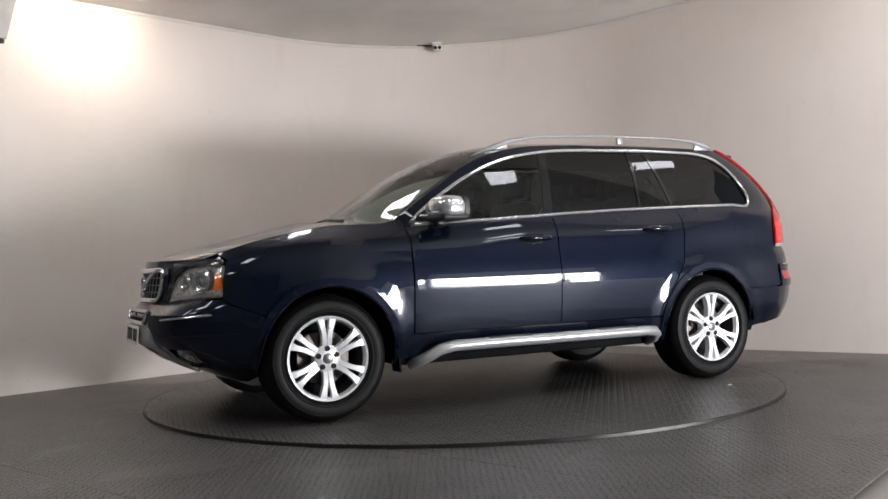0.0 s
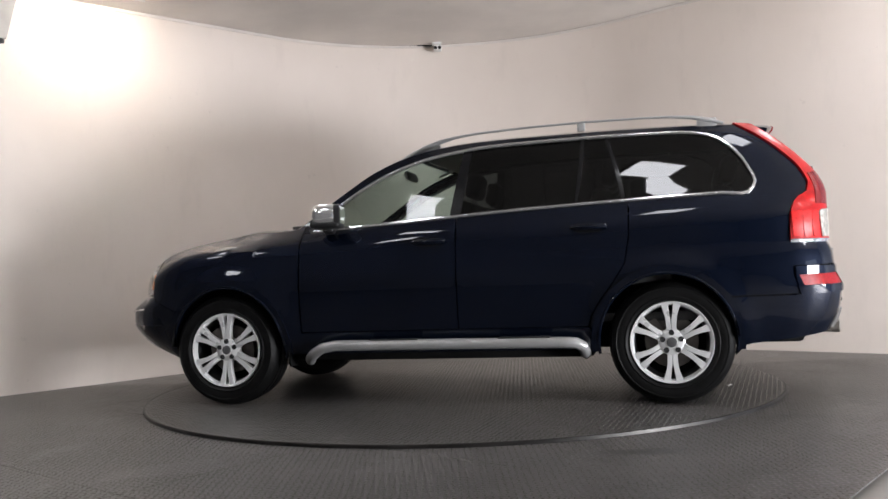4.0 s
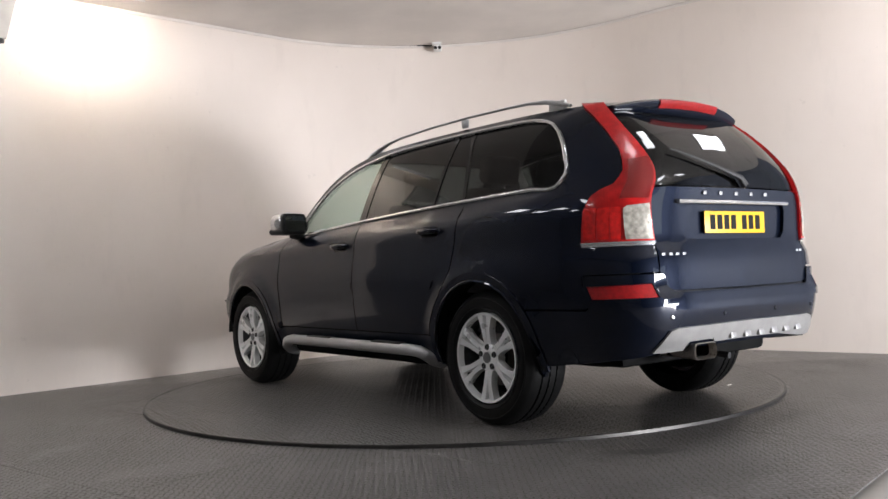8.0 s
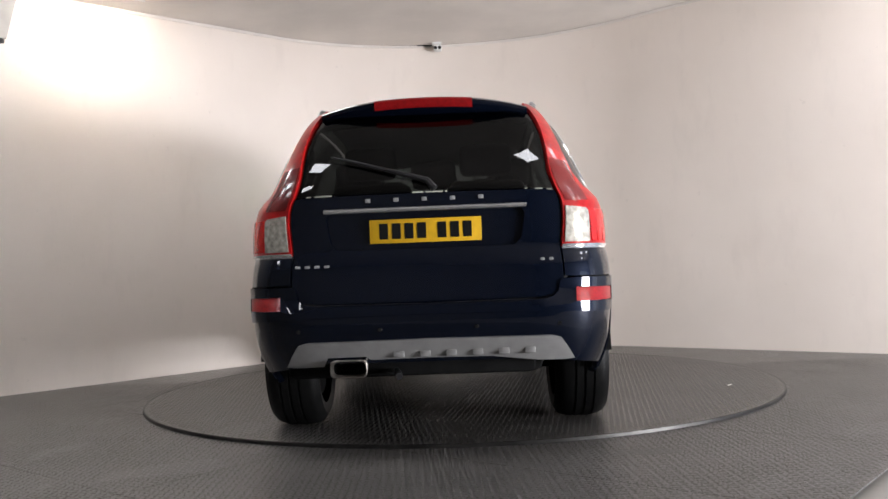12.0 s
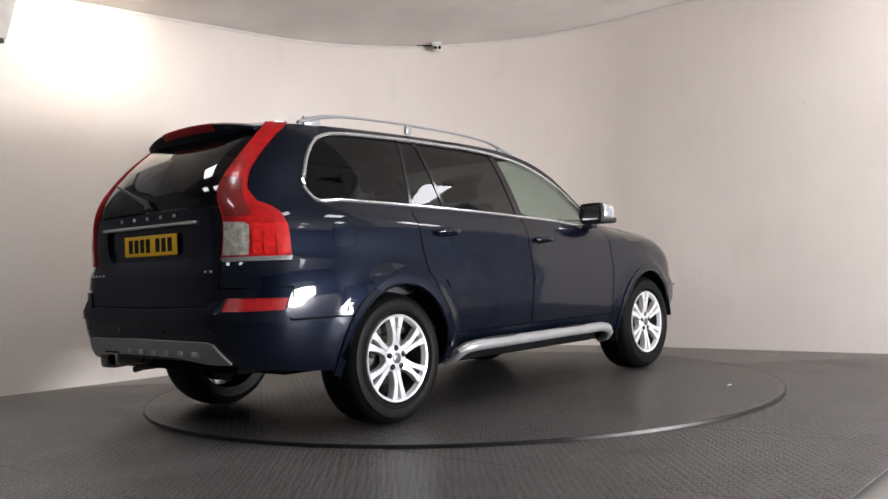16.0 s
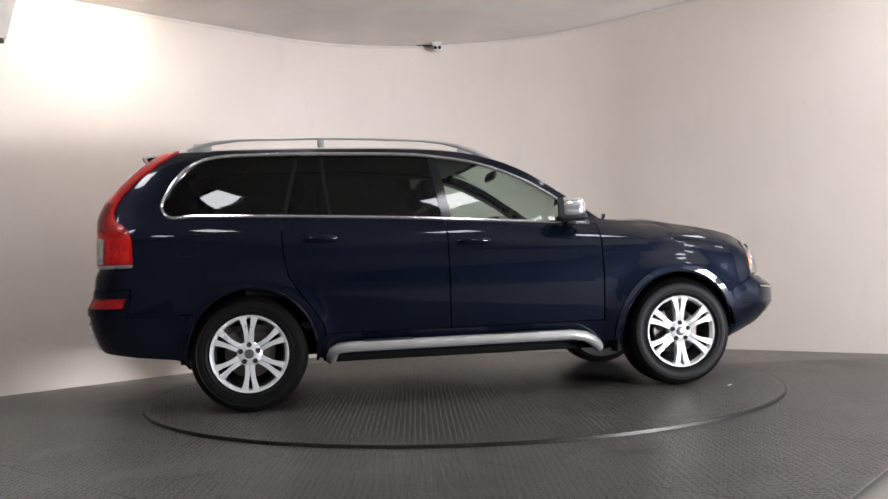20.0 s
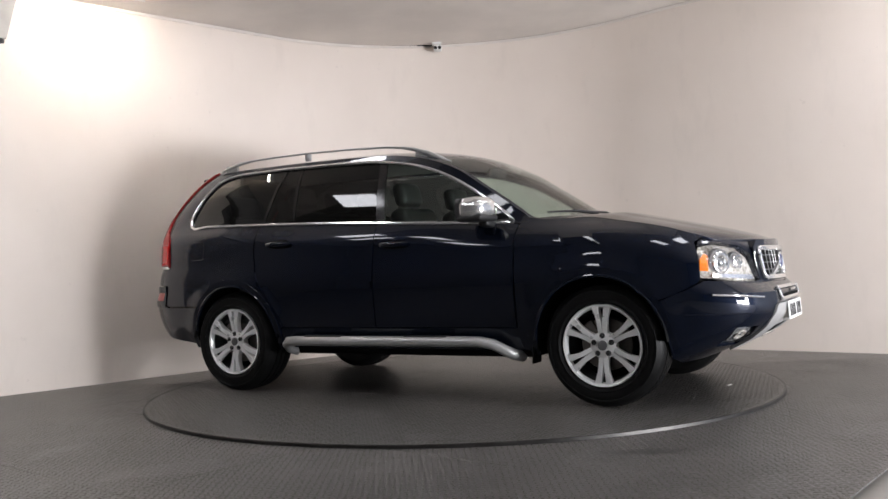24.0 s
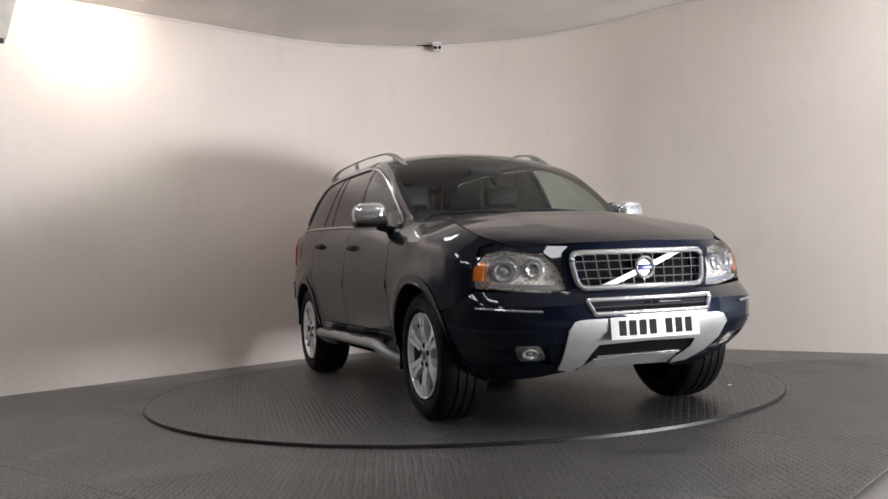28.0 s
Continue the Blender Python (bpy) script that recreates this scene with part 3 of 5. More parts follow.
part("diffuser", bm, WARM_DIFFUSER, batten, "glowing warm diffuser")
batten.matrix_world = Matrix.Translation((*BATTEN, slope(BATTEN[0]))) @ Matrix.Rotation(math.atan2(NL.x, -NL.y), 4, "Z")

# a small camera under the ceiling at the curve, and the sloping metal boxing on the left
def wall_point(a, off=0.0):
    return HUB + (FILLET - off) * Vector((math.cos(a), math.sin(a), 0))


sensor = tagged(new("security_camera"), "small white ceiling camera with a dark lens and cable", "security camera")
q = wall_point(math.atan2(3.05, -0.32), 0.10)
bm = bmesh.new()
box(bm, (0, 0, -0.012), (0.10, 0.08, 0.024), bevel=0.005)
box(bm, (0.01, 0, -0.035), (0.03, 0.03, 0.03), bevel=0.004)
part("mount", bm, WHITE, sensor)
bm = bmesh.new()
box(bm, (0.01, -0.02, -0.068), (0.085, 0.11, 0.055), bevel=0.012)
part("housing", bm, WHITE, sensor)
for dx in (-0.012, 0.032):
    bm = spin([(0.0005, -0.082), (0.016, -0.080), (0.019, -0.074), (0.019, -0.06)], 16)
    bmesh.ops.translate(bm, verts=bm.verts, vec=(dx, 0, -0.072))
    part("lens", bm, GLOSS_BLACK, sensor, "dark round lens")
part("cable", tube([(-0.03, 0.03, -0.010), (-0.08, 0.05, -0.020), (-0.16, 0.06, -0.008), (-0.24, 0.06, -0.010), (-0.34, 0.055, -0.006)], 0.007, 8), BLACK, sensor, "black cable along the ceiling")
sensor.matrix_world = Matrix.Translation((q.x, q.y, slope(q.x)))

WL = Vector((-NL.y, NL.x, 0))
boxing = tagged(new("wall_boxing"), "grey sheet metal boxing high on the wall", "boxing")
u0 = WL.dot(Vector((-3.47, 0.32, 0)))
bm = bmesh.new()
front = []
for u, z in ((u0 - 0.005, 2.80), (u0 - 0.085, 3.12), (u0 - 0.14, slope(-3.5) - 0.004), (u0 + 1.6, slope(-4.6) - 0.004), (u0 + 1.6, 2.80)):
    front.append([bm.verts.new((WL.x * u + NL.x * (DL - d), WL.y * u + NL.y * (DL - d), z)) for d in (0.004, 0.09)])
bm.faces.new([f[1] for f in front])
bm.faces.new([f[0] for f in front])
for a, b in zip(front, front[1:] + front[:1]):
    bm.faces.new((a[0], b[0], b[1], a[1]))
part("casing", bm, GREY_METAL, boxing, flat=True)
bm = bmesh.new()
c = WL * (u0 + 0.03) + NL * (DL - 0.05)
box(bm, (c.x, c.y, 2.79), (0.05, 0.05, 0.05), bevel=0.008)
part("sensor", bm, BLACK, boxing, "small black sensor under the boxing")


# ---- turntable ----
TABLE_R = 2.227
turntable = tagged(new("turntable"), "round dark tread plate turntable with a steel edge", "turntable")
bm = bmesh.new()
ring = [(math.cos(2 * math.pi * k / 160), math.sin(2 * math.pi * k / 160)) for k in range(160)]
rows = [[bm.verts.new((c * r, s * r, z)) for c, s in ring] for r, z in ((TABLE_R - 0.008, 0.0), (TABLE_R - 0.008, FLOOR + 0.002))]
bm.faces.new(rows[0])
bm.faces.new(rows[1])
for k in range(160):
    bm.faces.new((rows[0][k], rows[1][k], rows[1][(k + 1) % 160], rows[0][(k + 1) % 160]))
part("deck", bm, TABLE, turntable, flat=True)
part("edge_strip", spin([(TABLE_R - 0.0075, 0.001), (TABLE_R - 0.002, 0.0025), (TABLE_R + 0.004, 0.0), (TABLE_R + 0.006, FLOOR + 0.001)], 160, "z"), RUBBER_EDGE, turntable, "worn dark steel edge strip")


# raised bars of the tread plate, crosswise by turns
def tread(name, turn, parent, keep, reach, z, material, pitch=0.030):
    """Low lens-shaped bars on a square grid turned by so many degrees, where keep(x, y) holds."""
    n = int(reach / pitch)
    i, j = np.meshgrid(np.arange(-n, n), np.arange(-n, n), indexing="ij")
    c, s = math.cos(radians(turn)), math.sin(radians(turn))
    u, v = (i.ravel() + 0.5) * pitch, (j.ravel() + 0.5) * pitch
    x, y = c * u - s * v, s * u + c * v
    ok = keep(x, y)
    x, y, odd = x[ok], y[ok], ((i + j).ravel() % 2)[ok]
    a = radians(turn) + odd * math.pi / 2
    shape = np.array([(-0.0135, 0, 0), (-0.005, -0.0046, 0), (0.005, -0.0046, 0), (0.0135, 0, 0), (0.005, 0.0046, 0), (-0.005, 0.0046, 0), (-0.008, 0, 0.0026), (0.008, 0, 0.0026)])
    faces = np.array([(0, 1, 6), (1, 2, 7), (1, 7, 6), (2, 3, 7), (3, 4, 7), (4, 5, 6), (4, 6, 7), (5, 0, 6)])
    k = len(x)
    px = x[:, None] + np.cos(a)[:, None] * shape[None, :, 0] - np.sin(a)[:, None] * shape[None, :, 1]
    py = y[:, None] + np.sin(a)[:, None] * shape[None, :, 0] + np.cos(a)[:, None] * shape[None, :, 1]
    co = np.stack([px, py, np.broadcast_to(z + shape[None, :, 2], px.shape)], -1).reshape(-1, 3)
    tri = (faces[None] + (np.arange(k) * 8)[:, None, None]).reshape(-1)
    me = bpy.data.meshes.new(name)
    me.vertices.add(len(co))
    me.vertices.foreach_set("co", co.ravel().astype(np.float32))
    me.loops.add(len(tri))
    me.loops.foreach_set("vertex_index", tri.astype(np.int32))
    me.polygons.add(len(tri) // 3)
    me.polygons.foreach_set("loop_start", np.arange(0, len(tri), 3, dtype=np.int32))
    me.update(calc_edges=True)
    me.validate()
    me.materials.append(material)
    ob = new(name, me)
    ob.parent = parent
    return tagged(ob, kind="stuff")


def on_floor(x, y):
    away = np.hypot(x, y) > TABLE_R + 0.03
    u, v = EU.x * x + EU.y * y, EV.x * x + EV.y * y
    return away & (y > -4.4) & (y < 0.8) & (np.abs(x) < 3.9) & (NL.x * x + NL.y * y < DL - 0.03) & (NR.x * x + NR.y * y < DR - 0.03) & (u < END_U - 0.02)


tread("tread_pattern", 50, floor_ob, on_floor, 6.2, 0.0003, BARS)
tread("tread_pattern", 8, turntable, lambda x, y: np.hypot(x, y) < TABLE_R - 0.035, 2.3, -0.0006, DECK_BARS)


# ---- the car ----
car = tagged(new("car"), "dark navy metallic off-road estate car with chrome trim on turntable", "car")
S_NOSE, S_TAIL = X0 + LF, -X0 - LR


def arc(cx, a0, a1, r=0.410, n=22, cz=0.365):
    """A wheel arch's outline, a little narrower than high."""
    out = []
    for k in range(n + 1):
        a = radians(a0 + (a1 - a0) * k / n)
        out.append(sx(cx + r * 0.965 * math.cos(a), cz + r * math.sin(a)))
    return out


def edge_run(x0, x1, n=16, drop=0.0):
    out = []
    for k in range(n + 1):
        x = x0 + (x1 - x0) * k / n
        z = float(edge_z(x))
        out.append((s_of("x", x, z), z - drop))
    return out


belt = curve([(-1.75, 1.236), (-1.1, 1.217), (-0.7, 1.202), (-0.32, 1.184), (0.0, 1.165), (0.4, 1.143), (0.84, 1.122)])
belt_run = lambda x0, x1, n=12, up=0.0: [sx(x0 + (x1 - x0) * k / n, float(belt(x0 + (x1 - x0) * k / n)) + up) for k in range(n + 1)]
frame_top = curve([(-1.9, 1.43), (-1.754, 1.587), (-1.691, 1.614), (-1.62, 1.629), (-1.5, 1.640), (-1.06, 1.645), (-0.7, 1.64), (-0.34, 1.628), (-0.154, 1.607), (0.03, 1.575), (0.216, 1.52), (0.404, 1.438), (0.60, 1.322), (0.74, 1.222), (0.84, 1.14)])
top_run = lambda x0, x1, n=12, down=0.0: [sx(x0 + (x1 - x0) * k / n, float(frame_top(x0 + (x1 - x0) * k / n)) - down) for k in range(n + 1)]
FA, RA = 1.41, -1.405

# flank panels
panel("front_wing", [(0.895, 0.43), (0.895, 1.10), (0.895, float(edge_z(0.905)))] + edge_run(0.93, 1.985) + [(2.030, 0.952), (2.020, 0.742), (2.0, 0.722), sx(1.85, 0.655)] + arc(FA, 37, 171.5), PAINT, car)
panel("front_door", [(-0.146, 0.475), (0.885, 0.475), (0.885, 1.113)] + belt_run(0.84, -0.146, up=-0.006), PAINT, car)
REAR_CUT = [(-1.205, 1.18), (-1.20, 1.0), (-1.168, 0.84), (-1.10, 0.735), (-1.02, 0.63), (-0.965, 0.54), (-0.945, 0.475)]
rear_cut = [sx(x, z) for x, z in REAR_CUT]
panel("rear_door", [(-0.154, 0.475)] + belt_run(-0.154, -1.205, up=-0.006) + rear_cut, PAINT, car)
panel("sill", [(1.0, 0.40), (0.885, 0.468), (-0.945, 0.468), sx(-1.0, 0.40), sx(-0.98, 0.33), (0.98, 0.33)], PAINT, car)
LAMP_FRONT = [(-2.046, 0.938), (-2.056, 1.10), (-2.080, 1.165), (-2.11, 1.195), (-2.16, 1.222), (-2.195, 1.285), (-2.200, 1.40), (-2.178, 1.50), (-2.142, 1.60), (-2.092, 1.68)]
LAMP_BACK = [(-2.240, 1.672), (-2.285, 1.50), (-2.322, 1.38), (-2.348, 1.29), (-2.356, 1.20), (-2.368, 1.08), (-2.386, 0.938)]
glass_q = [sx(x, z) for x, z in [(-1.81, 1.233), (-1.868, 1.230), (-1.905, 1.239), (-1.932, 1.268), (-1.946, 1.306), (-1.936, 1.345), (-1.912, 1.395), (-1.887, 1.443), (-1.851, 1.495), (-1.807, 1.546), (-1.754, 1.587), (-1.691, 1.614), (-1.62, 1.629)]]
panel("rear_quarter", [(a - 0.008, b) if i else (a - 0.008, b - 0.004) for i, (a, b) in enumerate(rear_cut)] + [sx(-0.99, 0.44)]
      + arc(RA, 9, 141) + [sx(-1.75, 0.632), (-2.016, 0.634), (-2.026, 0.645), (-2.03, 0.795), (-2.39, 0.800), (-2.386, 0.932), (-2.045, 0.932)] + [(a + 0.004, b) for a, b in LAMP_FRONT[1:]]
      + edge_run(-1.95, -1.5, 4) + top_run(-1.5, -1.62, 3, -0.012) + [(a - 0.012, b) for a, b in glass_q[::-1]][1:] + belt_run(-1.75, -1.205, 8, -0.006), PAINT, car)
panel("roof_side", edge_run(-1.5, 0.93, 30) + [(0.89, 1.118), (0.85, 1.12)] + [(a, b + 0.012) for a, b in top_run(0.84, -1.5, 30)], PAINT, car)

# black shell behind the gaps
panel("inner_shell", [(0.80, 0.46)] + [sx(0.95, 1.06), sx(1.4, 1.0), sx(1.85, 0.9), (2.05, 0.72)] + arc(FA, 30, 165, 0.45), UNDER, car, lift=-0.02, thick=0.001)
panel("inner_shell", [(0.80, 0.40), (0.80, 1.08), (-0.9, 1.14)] + [sx(-1.9, 1.16), (-2.30, 1.10), (-2.30, 0.6), sx(-1.9, 0.50)] + arc(RA, 165, 12, 0.445) + [(-0.85, 0.40)], UNDER, car, lift=-0.022, thick=0.001)

# bumpers
panel("front_bumper", arc(FA, -12, 35, n=8) + [sx(1.84, 0.648), (2.0, 0.714), (2.035, 0.728), (2.46, 0.708), sf(0.40, 0.705), (S_NOSE, 0.700), (S_NOSE, 0.31), sf(0.3, 0.29), sf(0.43, 0.258), sf(0.62, 0.245)], PAINT, car, middle=True, thick=0.03,
      holes=[[(2.215, 0.342), (2.155, 0.458), (2.362, 0.458), (2.43, 0.342)]])
panel("rear_bumper", arc(RA, 192, 142, n=8) + [sx(-1.75, 0.622), (-2.018, 0.624), (-2.034, 0.640), (-2.038, 0.787), (-2.385, 0.787), (-2.394, 0.775), (-2.398, 0.722), (-2.42, 0.706), (-2.50, 0.700), (S_TAIL, 0.698), (S_TAIL, 0.43), sr(0.5, 0.43), sr(0.7, 0.40), sx(-2.05, 0.365), sx(-1.85, 0.345)], PAINT, car, middle=True, thick=0.03,
      holes=[[(-2.05, 0.678), (-2.05, 0.742), (-2.345, 0.748), (-2.345, 0.680)]])

panel("bumper_pad", [(-2.036, 0.626), (-2.042, 0.790), (-2.405, 0.790), (-2.418, 0.776), (-2.424, 0.730), (-2.45, 0.700), (-2.52, 0.689), (S_TAIL, 0.687), (S_TAIL, 0.652), sr(0.45, 0.648), sr(0.65, 0.640)], PAINT, car, middle=True, lift=0.010, thick=0.032,
      holes=[[(-2.055, 0.678), (-2.055, 0.742), (-2.345, 0.748), (-2.345, 0.680)]])

# bonnet, windscreen, roof
def top_panel(name, xs, half, material, n=36, label="", thick=0.012):
    v = np.linspace(-half, half, n)
    p = top(xs, v)
    k, m = p.shape[:2]
    verts = p.reshape(-1, 3)
    faces = [(i * m + j, i * m + j + 1, (i + 1) * m + j + 1, (i + 1) * m + j) for i in range(k - 1) for j in range(m - 1)]
    rim = [i * m for i in range(k)] + [(k - 1) * m + j for j in range(1, m)] + [i * m + m - 1 for i in range(k - 2, -1, -1)] + [j for j in range(m - 2, 0, -1)]
    low = {a: len(verts) + i for i, a in enumerate(rim)}
    verts = np.concatenate([verts, verts[rim] - (0, 0, thick)])
    faces += [(a, b, low[b], low[a]) for a, b in zip(rim, rim[1:] + rim[:1])]
    bm = bmesh.new()
    bv = [bm.verts.new(q) for q in verts]
    for f in faces:
        bm.faces.new([bv[i] for i in f])
    return part(name, bm, material, car, label)


bonnet = top_panel("bonnet", np.linspace(1.06, 2.045, 32), 0.985, PAINT)
top_panel("cowl", np.linspace(0.965, 1.055, 4), 0.985, BLACK, label="black plastic cowl under the windscreen")
top_panel("windscreen", np.linspace(0.955, 0.16, 24), 0.955, GLASS, label="pale clear windscreen")
top_panel("roof", np.linspace(0.155, -2.06, 40), 1.0, PAINT)
for side in (-1, 1):
    v = np.array([0.955, 1.0]) * side
    p = top(np.linspace(0.96, 0.155, 24), v)
    verts = np.concatenate([p.reshape(-1, 3), p.reshape(-1, 3) - (0, 0, 0.02)])
    faces = [(i * 2, i * 2 + 1, i * 2 + 3, i * 2 + 2) for i in range(23)] + [(48 + i * 2, 48 + i * 2 + 2, 48 + i * 2 + 3, 48 + i * 2 + 1) for i in range(23)] + [(i * 2, i * 2 + 2, 48 + i * 2 + 2, 48 + i * 2) for i in range(23)]
    bm = bmesh.new()
    bv = [bm.verts.new(q) for q in verts]
    for f in faces:
        bm.faces.new([bv[i] for i in f])
    part("windscreen_pillar", bm, PAINT, car)
panel("bonnet_lip", [(2.045, 0.936), (2.05, 0.950), (2.2, 0.952), sf(0.4, 0.956), (S_NOSE, 0.958), (S_NOSE, 0.905), sf(0.40, 0.905), (2.45, 0.862), (2.345, 0.918), (2.15, 0.940)], PAINT, bonnet, middle=True, lift=0.004, thick=0.02)

# tailgate
tailgate = panel("tailgate", [(-2.398, 0.80), (-2.394, 0.932), (-2.376, 1.08), (-2.362, 1.198), (-2.42, 1.205), (S_TAIL, 1.208), (S_TAIL, 1.130), sr(0.445, 1.128), sr(0.462, 1.10),
                             sr(0.445, 0.985), sr(0.41, 0.952), (S_TAIL, 0.950), (S_TAIL, 0.708), (-2.5, 0.710), (-2.425, 0.716), (-2.406, 0.73), (-2.402, 0.775)], PAINT, car, middle=True, thick=0.028)
panel("plate_recess", [sr(0.47, 1.135), (S_TAIL, 1.138), (S_TAIL, 0.944), sr(0.43, 0.946), sr(0.455, 0.98)], PAINT, tailgate, middle=True, lift=-0.020, thick=0.004)
panel("tailgate_glass", [(-2.364, 1.212), (-2.356, 1.29), (-2.330, 1.39), (-2.295, 1.50), (-2.252, 1.625), (-2.4, 1.640), (S_TAIL, 1.645), (S_TAIL, 1.215), (-2.5, 1.214)], PRIVACY, tailgate, middle=True, lift=-0.004, label="dark tailgate window")

# side glass
DLO = belt_run(0.825, -1.75, 30, 0.004) + glass_q + top_run(-1.60, 0.825, 40)
panel("side_window", belt_run(0.80, -0.10, 10, 0.006) + top_run(-0.175, 0.80, 14, 0.006), GLASS, car, lift=-0.008, thick=0.004, label="clear front door window")
panel("side_window", belt_run(-0.17, -0.885, 10, 0.006) + top_run(-0.93, -0.235, 10, 0.006), PRIVACY, car, lift=-0.008, thick=0.004, label="dark rear door window")
panel("side_window", belt_run(-0.905, -1.17, 5, 0.006) + top_run(-1.075, -0.955, 4, 0.006), PRIVACY, car, lift=-0.008, thick=0.004, label="small dark fixed window")
panel("side_window", belt_run(-1.195, -1.75, 8, 0.006) + [(a + 0.006, b) for a, b in glass_q] + top_run(-1.60, -1.10, 8, 0.006), PRIVACY, car, lift=-0.006, thick=0.004, label="dark rear quarter window")
for a, b, c, d in ((-0.10, -0.17, -0.235, -0.175), (-0.885, -0.905, -0.955, -0.93), (-1.17, -1.195, -1.10, -1.075)):
    panel("window_pillar", [sx(a, float(belt(a)) + 0.006), sx(b, float(belt(b)) + 0.006), sx(c, float(frame_top(c)) - 0.006), sx(d, float(frame_top(d)) - 0.006)], GLOSS_BLACK, car, lift=-0.004, step=0.05)
loop = np.array(DLO)
ring_pts = S(loop[:, 0], loop[:, 1])
for side in (1, -1):
    part("window_trim", tube([(x, (y + 0.005) * side, z) for x, y, z in ring_pts], 0.0105, 8, closed=True), CHROME, car, "chrome strip round the side windows")

# lamps
for lift, mat, name in ((0.012, RED, "tail_lamp"),):
    tails = panel(name, LAMP_FRONT + LAMP_BACK, mat, car, lift=lift, thick=0.03, step=0.03, label="tall red tail lamp")
    for ob, side in zip(tails, "LR"):
        panel("reversing_lens", [(-2.245, 0.955), (-2.235, 1.10), (-2.25, 1.115), (-2.352, 1.125), (-2.372, 0.955)], FROST, ob, side, lift=0.019, thick=0.006, step=0.03, label="clear reversing lens")
        panel("inner_lens", [(-2.215, 1.150), (-2.222, 1.335), (-2.325, 1.350), (-2.338, 1.29), (-2.346, 1.150)], LED_RED, ob, side, lift=0.015, thick=0.004, step=0.03, label="dark red inner lens with bright points")
        for s0, s1 in ((-2.062, -2.118), (-2.126, -2.176), (-2.184, -2.226)):
            panel("lens_block", rounded([(s0, 0.958), (s0 + 0.004, 1.108), (s1 - 0.004, 1.112), (s1, 0.958)], 0.012), RED_BRIGHT, ob, side, lift=0.017, thick=0.006, step=0.03, label="bright red lens block")
        panel("lamp_trim", [(-2.046, 0.936), (-2.046, 0.946), (-2.385, 0.946), (-2.386, 0.936)], CHROME, ob, side, lift=0.017, thick=0.010, step=0.03, label="thin bright strip under the lamp")
        panel("lamp_back", LAMP_FRONT + LAMP_BACK, UNDER, ob, side, lift=-0.034, thick=0.004, step=0.06)
panel("reflector_lamp", [(-2.052, 0.680), (-2.052, 0.740), (-2.343, 0.746), (-2.343, 0.682)], RED_DEEP, car, lift=0.006, thick=0.022, label="red bumper reflector")
panel("bonnet_lip", [(2.075, 0.954), (2.115, 0.961), (2.152, 0.963), (2.25, 0.955), (2.342, 0.939), (2.60, 0.950), (2.60, 0.978), (2.342, 0.974), (2.20, 0.972), (2.12, 0.976), (2.075, 0.968)], PAINT, car, lift=-0.010, thick=0.012, step=0.04)
HEAD = [(2.020, 0.744), (2.492, 0.724), (2.472, 0.80), (2.440, 0.860), (2.342, 0.932), (2.152, 0.957), (2.06, 0.942), (2.030, 0.87)]
for side in "LR":
    bowl = panel("headlamp", HEAD, REFLECTOR, car, side, lift=-0.034, thick=0.02, label="clear headlamp with round projectors")[0]
    panel("lens", HEAD, LENS, bowl, side, lift=0.002, thick=0.05)
    panel("indicator", [(2.026, 0.785), (2.075, 0.782), (2.085, 0.87), (2.065, 0.885), (2.036, 0.85)], AMBER, bowl, side, lift=-0.006, thick=0.02, label="amber indicator")
    k = 1 if side == "L" else -1
    for s0, z0, r in ((2.185, 0.825, 0.060), (2.335, 0.828, 0.043)):
        c = S(s0, z0)
        n = skin_normal(S, np.array(s0), np.array(z0))
        n = Vector((abs(n[0]), abs(n[1]) * k, 0)).normalized()
        c = Vector((c[0], c[1] * k, c[2]))
        face = Matrix.Translation(c - n * 0.024) @ Vector((0, 1, 0)).rotation_difference(n).to_matrix().to_4x4()
        bm = spin([(r * 1.08, -0.03), (r * 1.10, -0.002), (r * 1.02, 0.004), (r * 0.98, -0.004)], 32)
        bmesh.ops.transform(bm, matrix=face, verts=bm.verts)
        part("projector_bezel", bm, CHROME, bowl)
        bm = spin([(r * 1.42, -0.030), (r * 1.34, -0.012), (r * 1.12, -0.006)], 32)
        bmesh.ops.transform(bm, matrix=face, verts=bm.verts)
        part("projector_shroud", bm, CAP_GREY, bowl, "grey shroud")
        bm = spin([(r * 0.97, -0.006), (r * 0.94, 0.006), (r * 0.80, 0.008), (r * 0.60, 0.002), (r * 0.54, -0.010)], 32)
        bmesh.ops.transform(bm, matrix=face, verts=bm.verts)
        part("projector_ring", bm, CHROME, bowl, "bright ring")
        bm = bmesh.new()
        bmesh.ops.create_uvsphere(bm, u_segments=20, v_segments=12, radius=r * 0.55, matrix=Matrix.Translation(c - n * 0.050))
        part("projector_lens", bm, PROJECTOR, bowl)
    panel("lamp_trim", [(2.10, 0.748), (2.46, 0.730), (2.455, 0.752), (2.11, 0.768)], CHROME, bowl, side, lift=-0.018, thick=0.02, step=0.03)

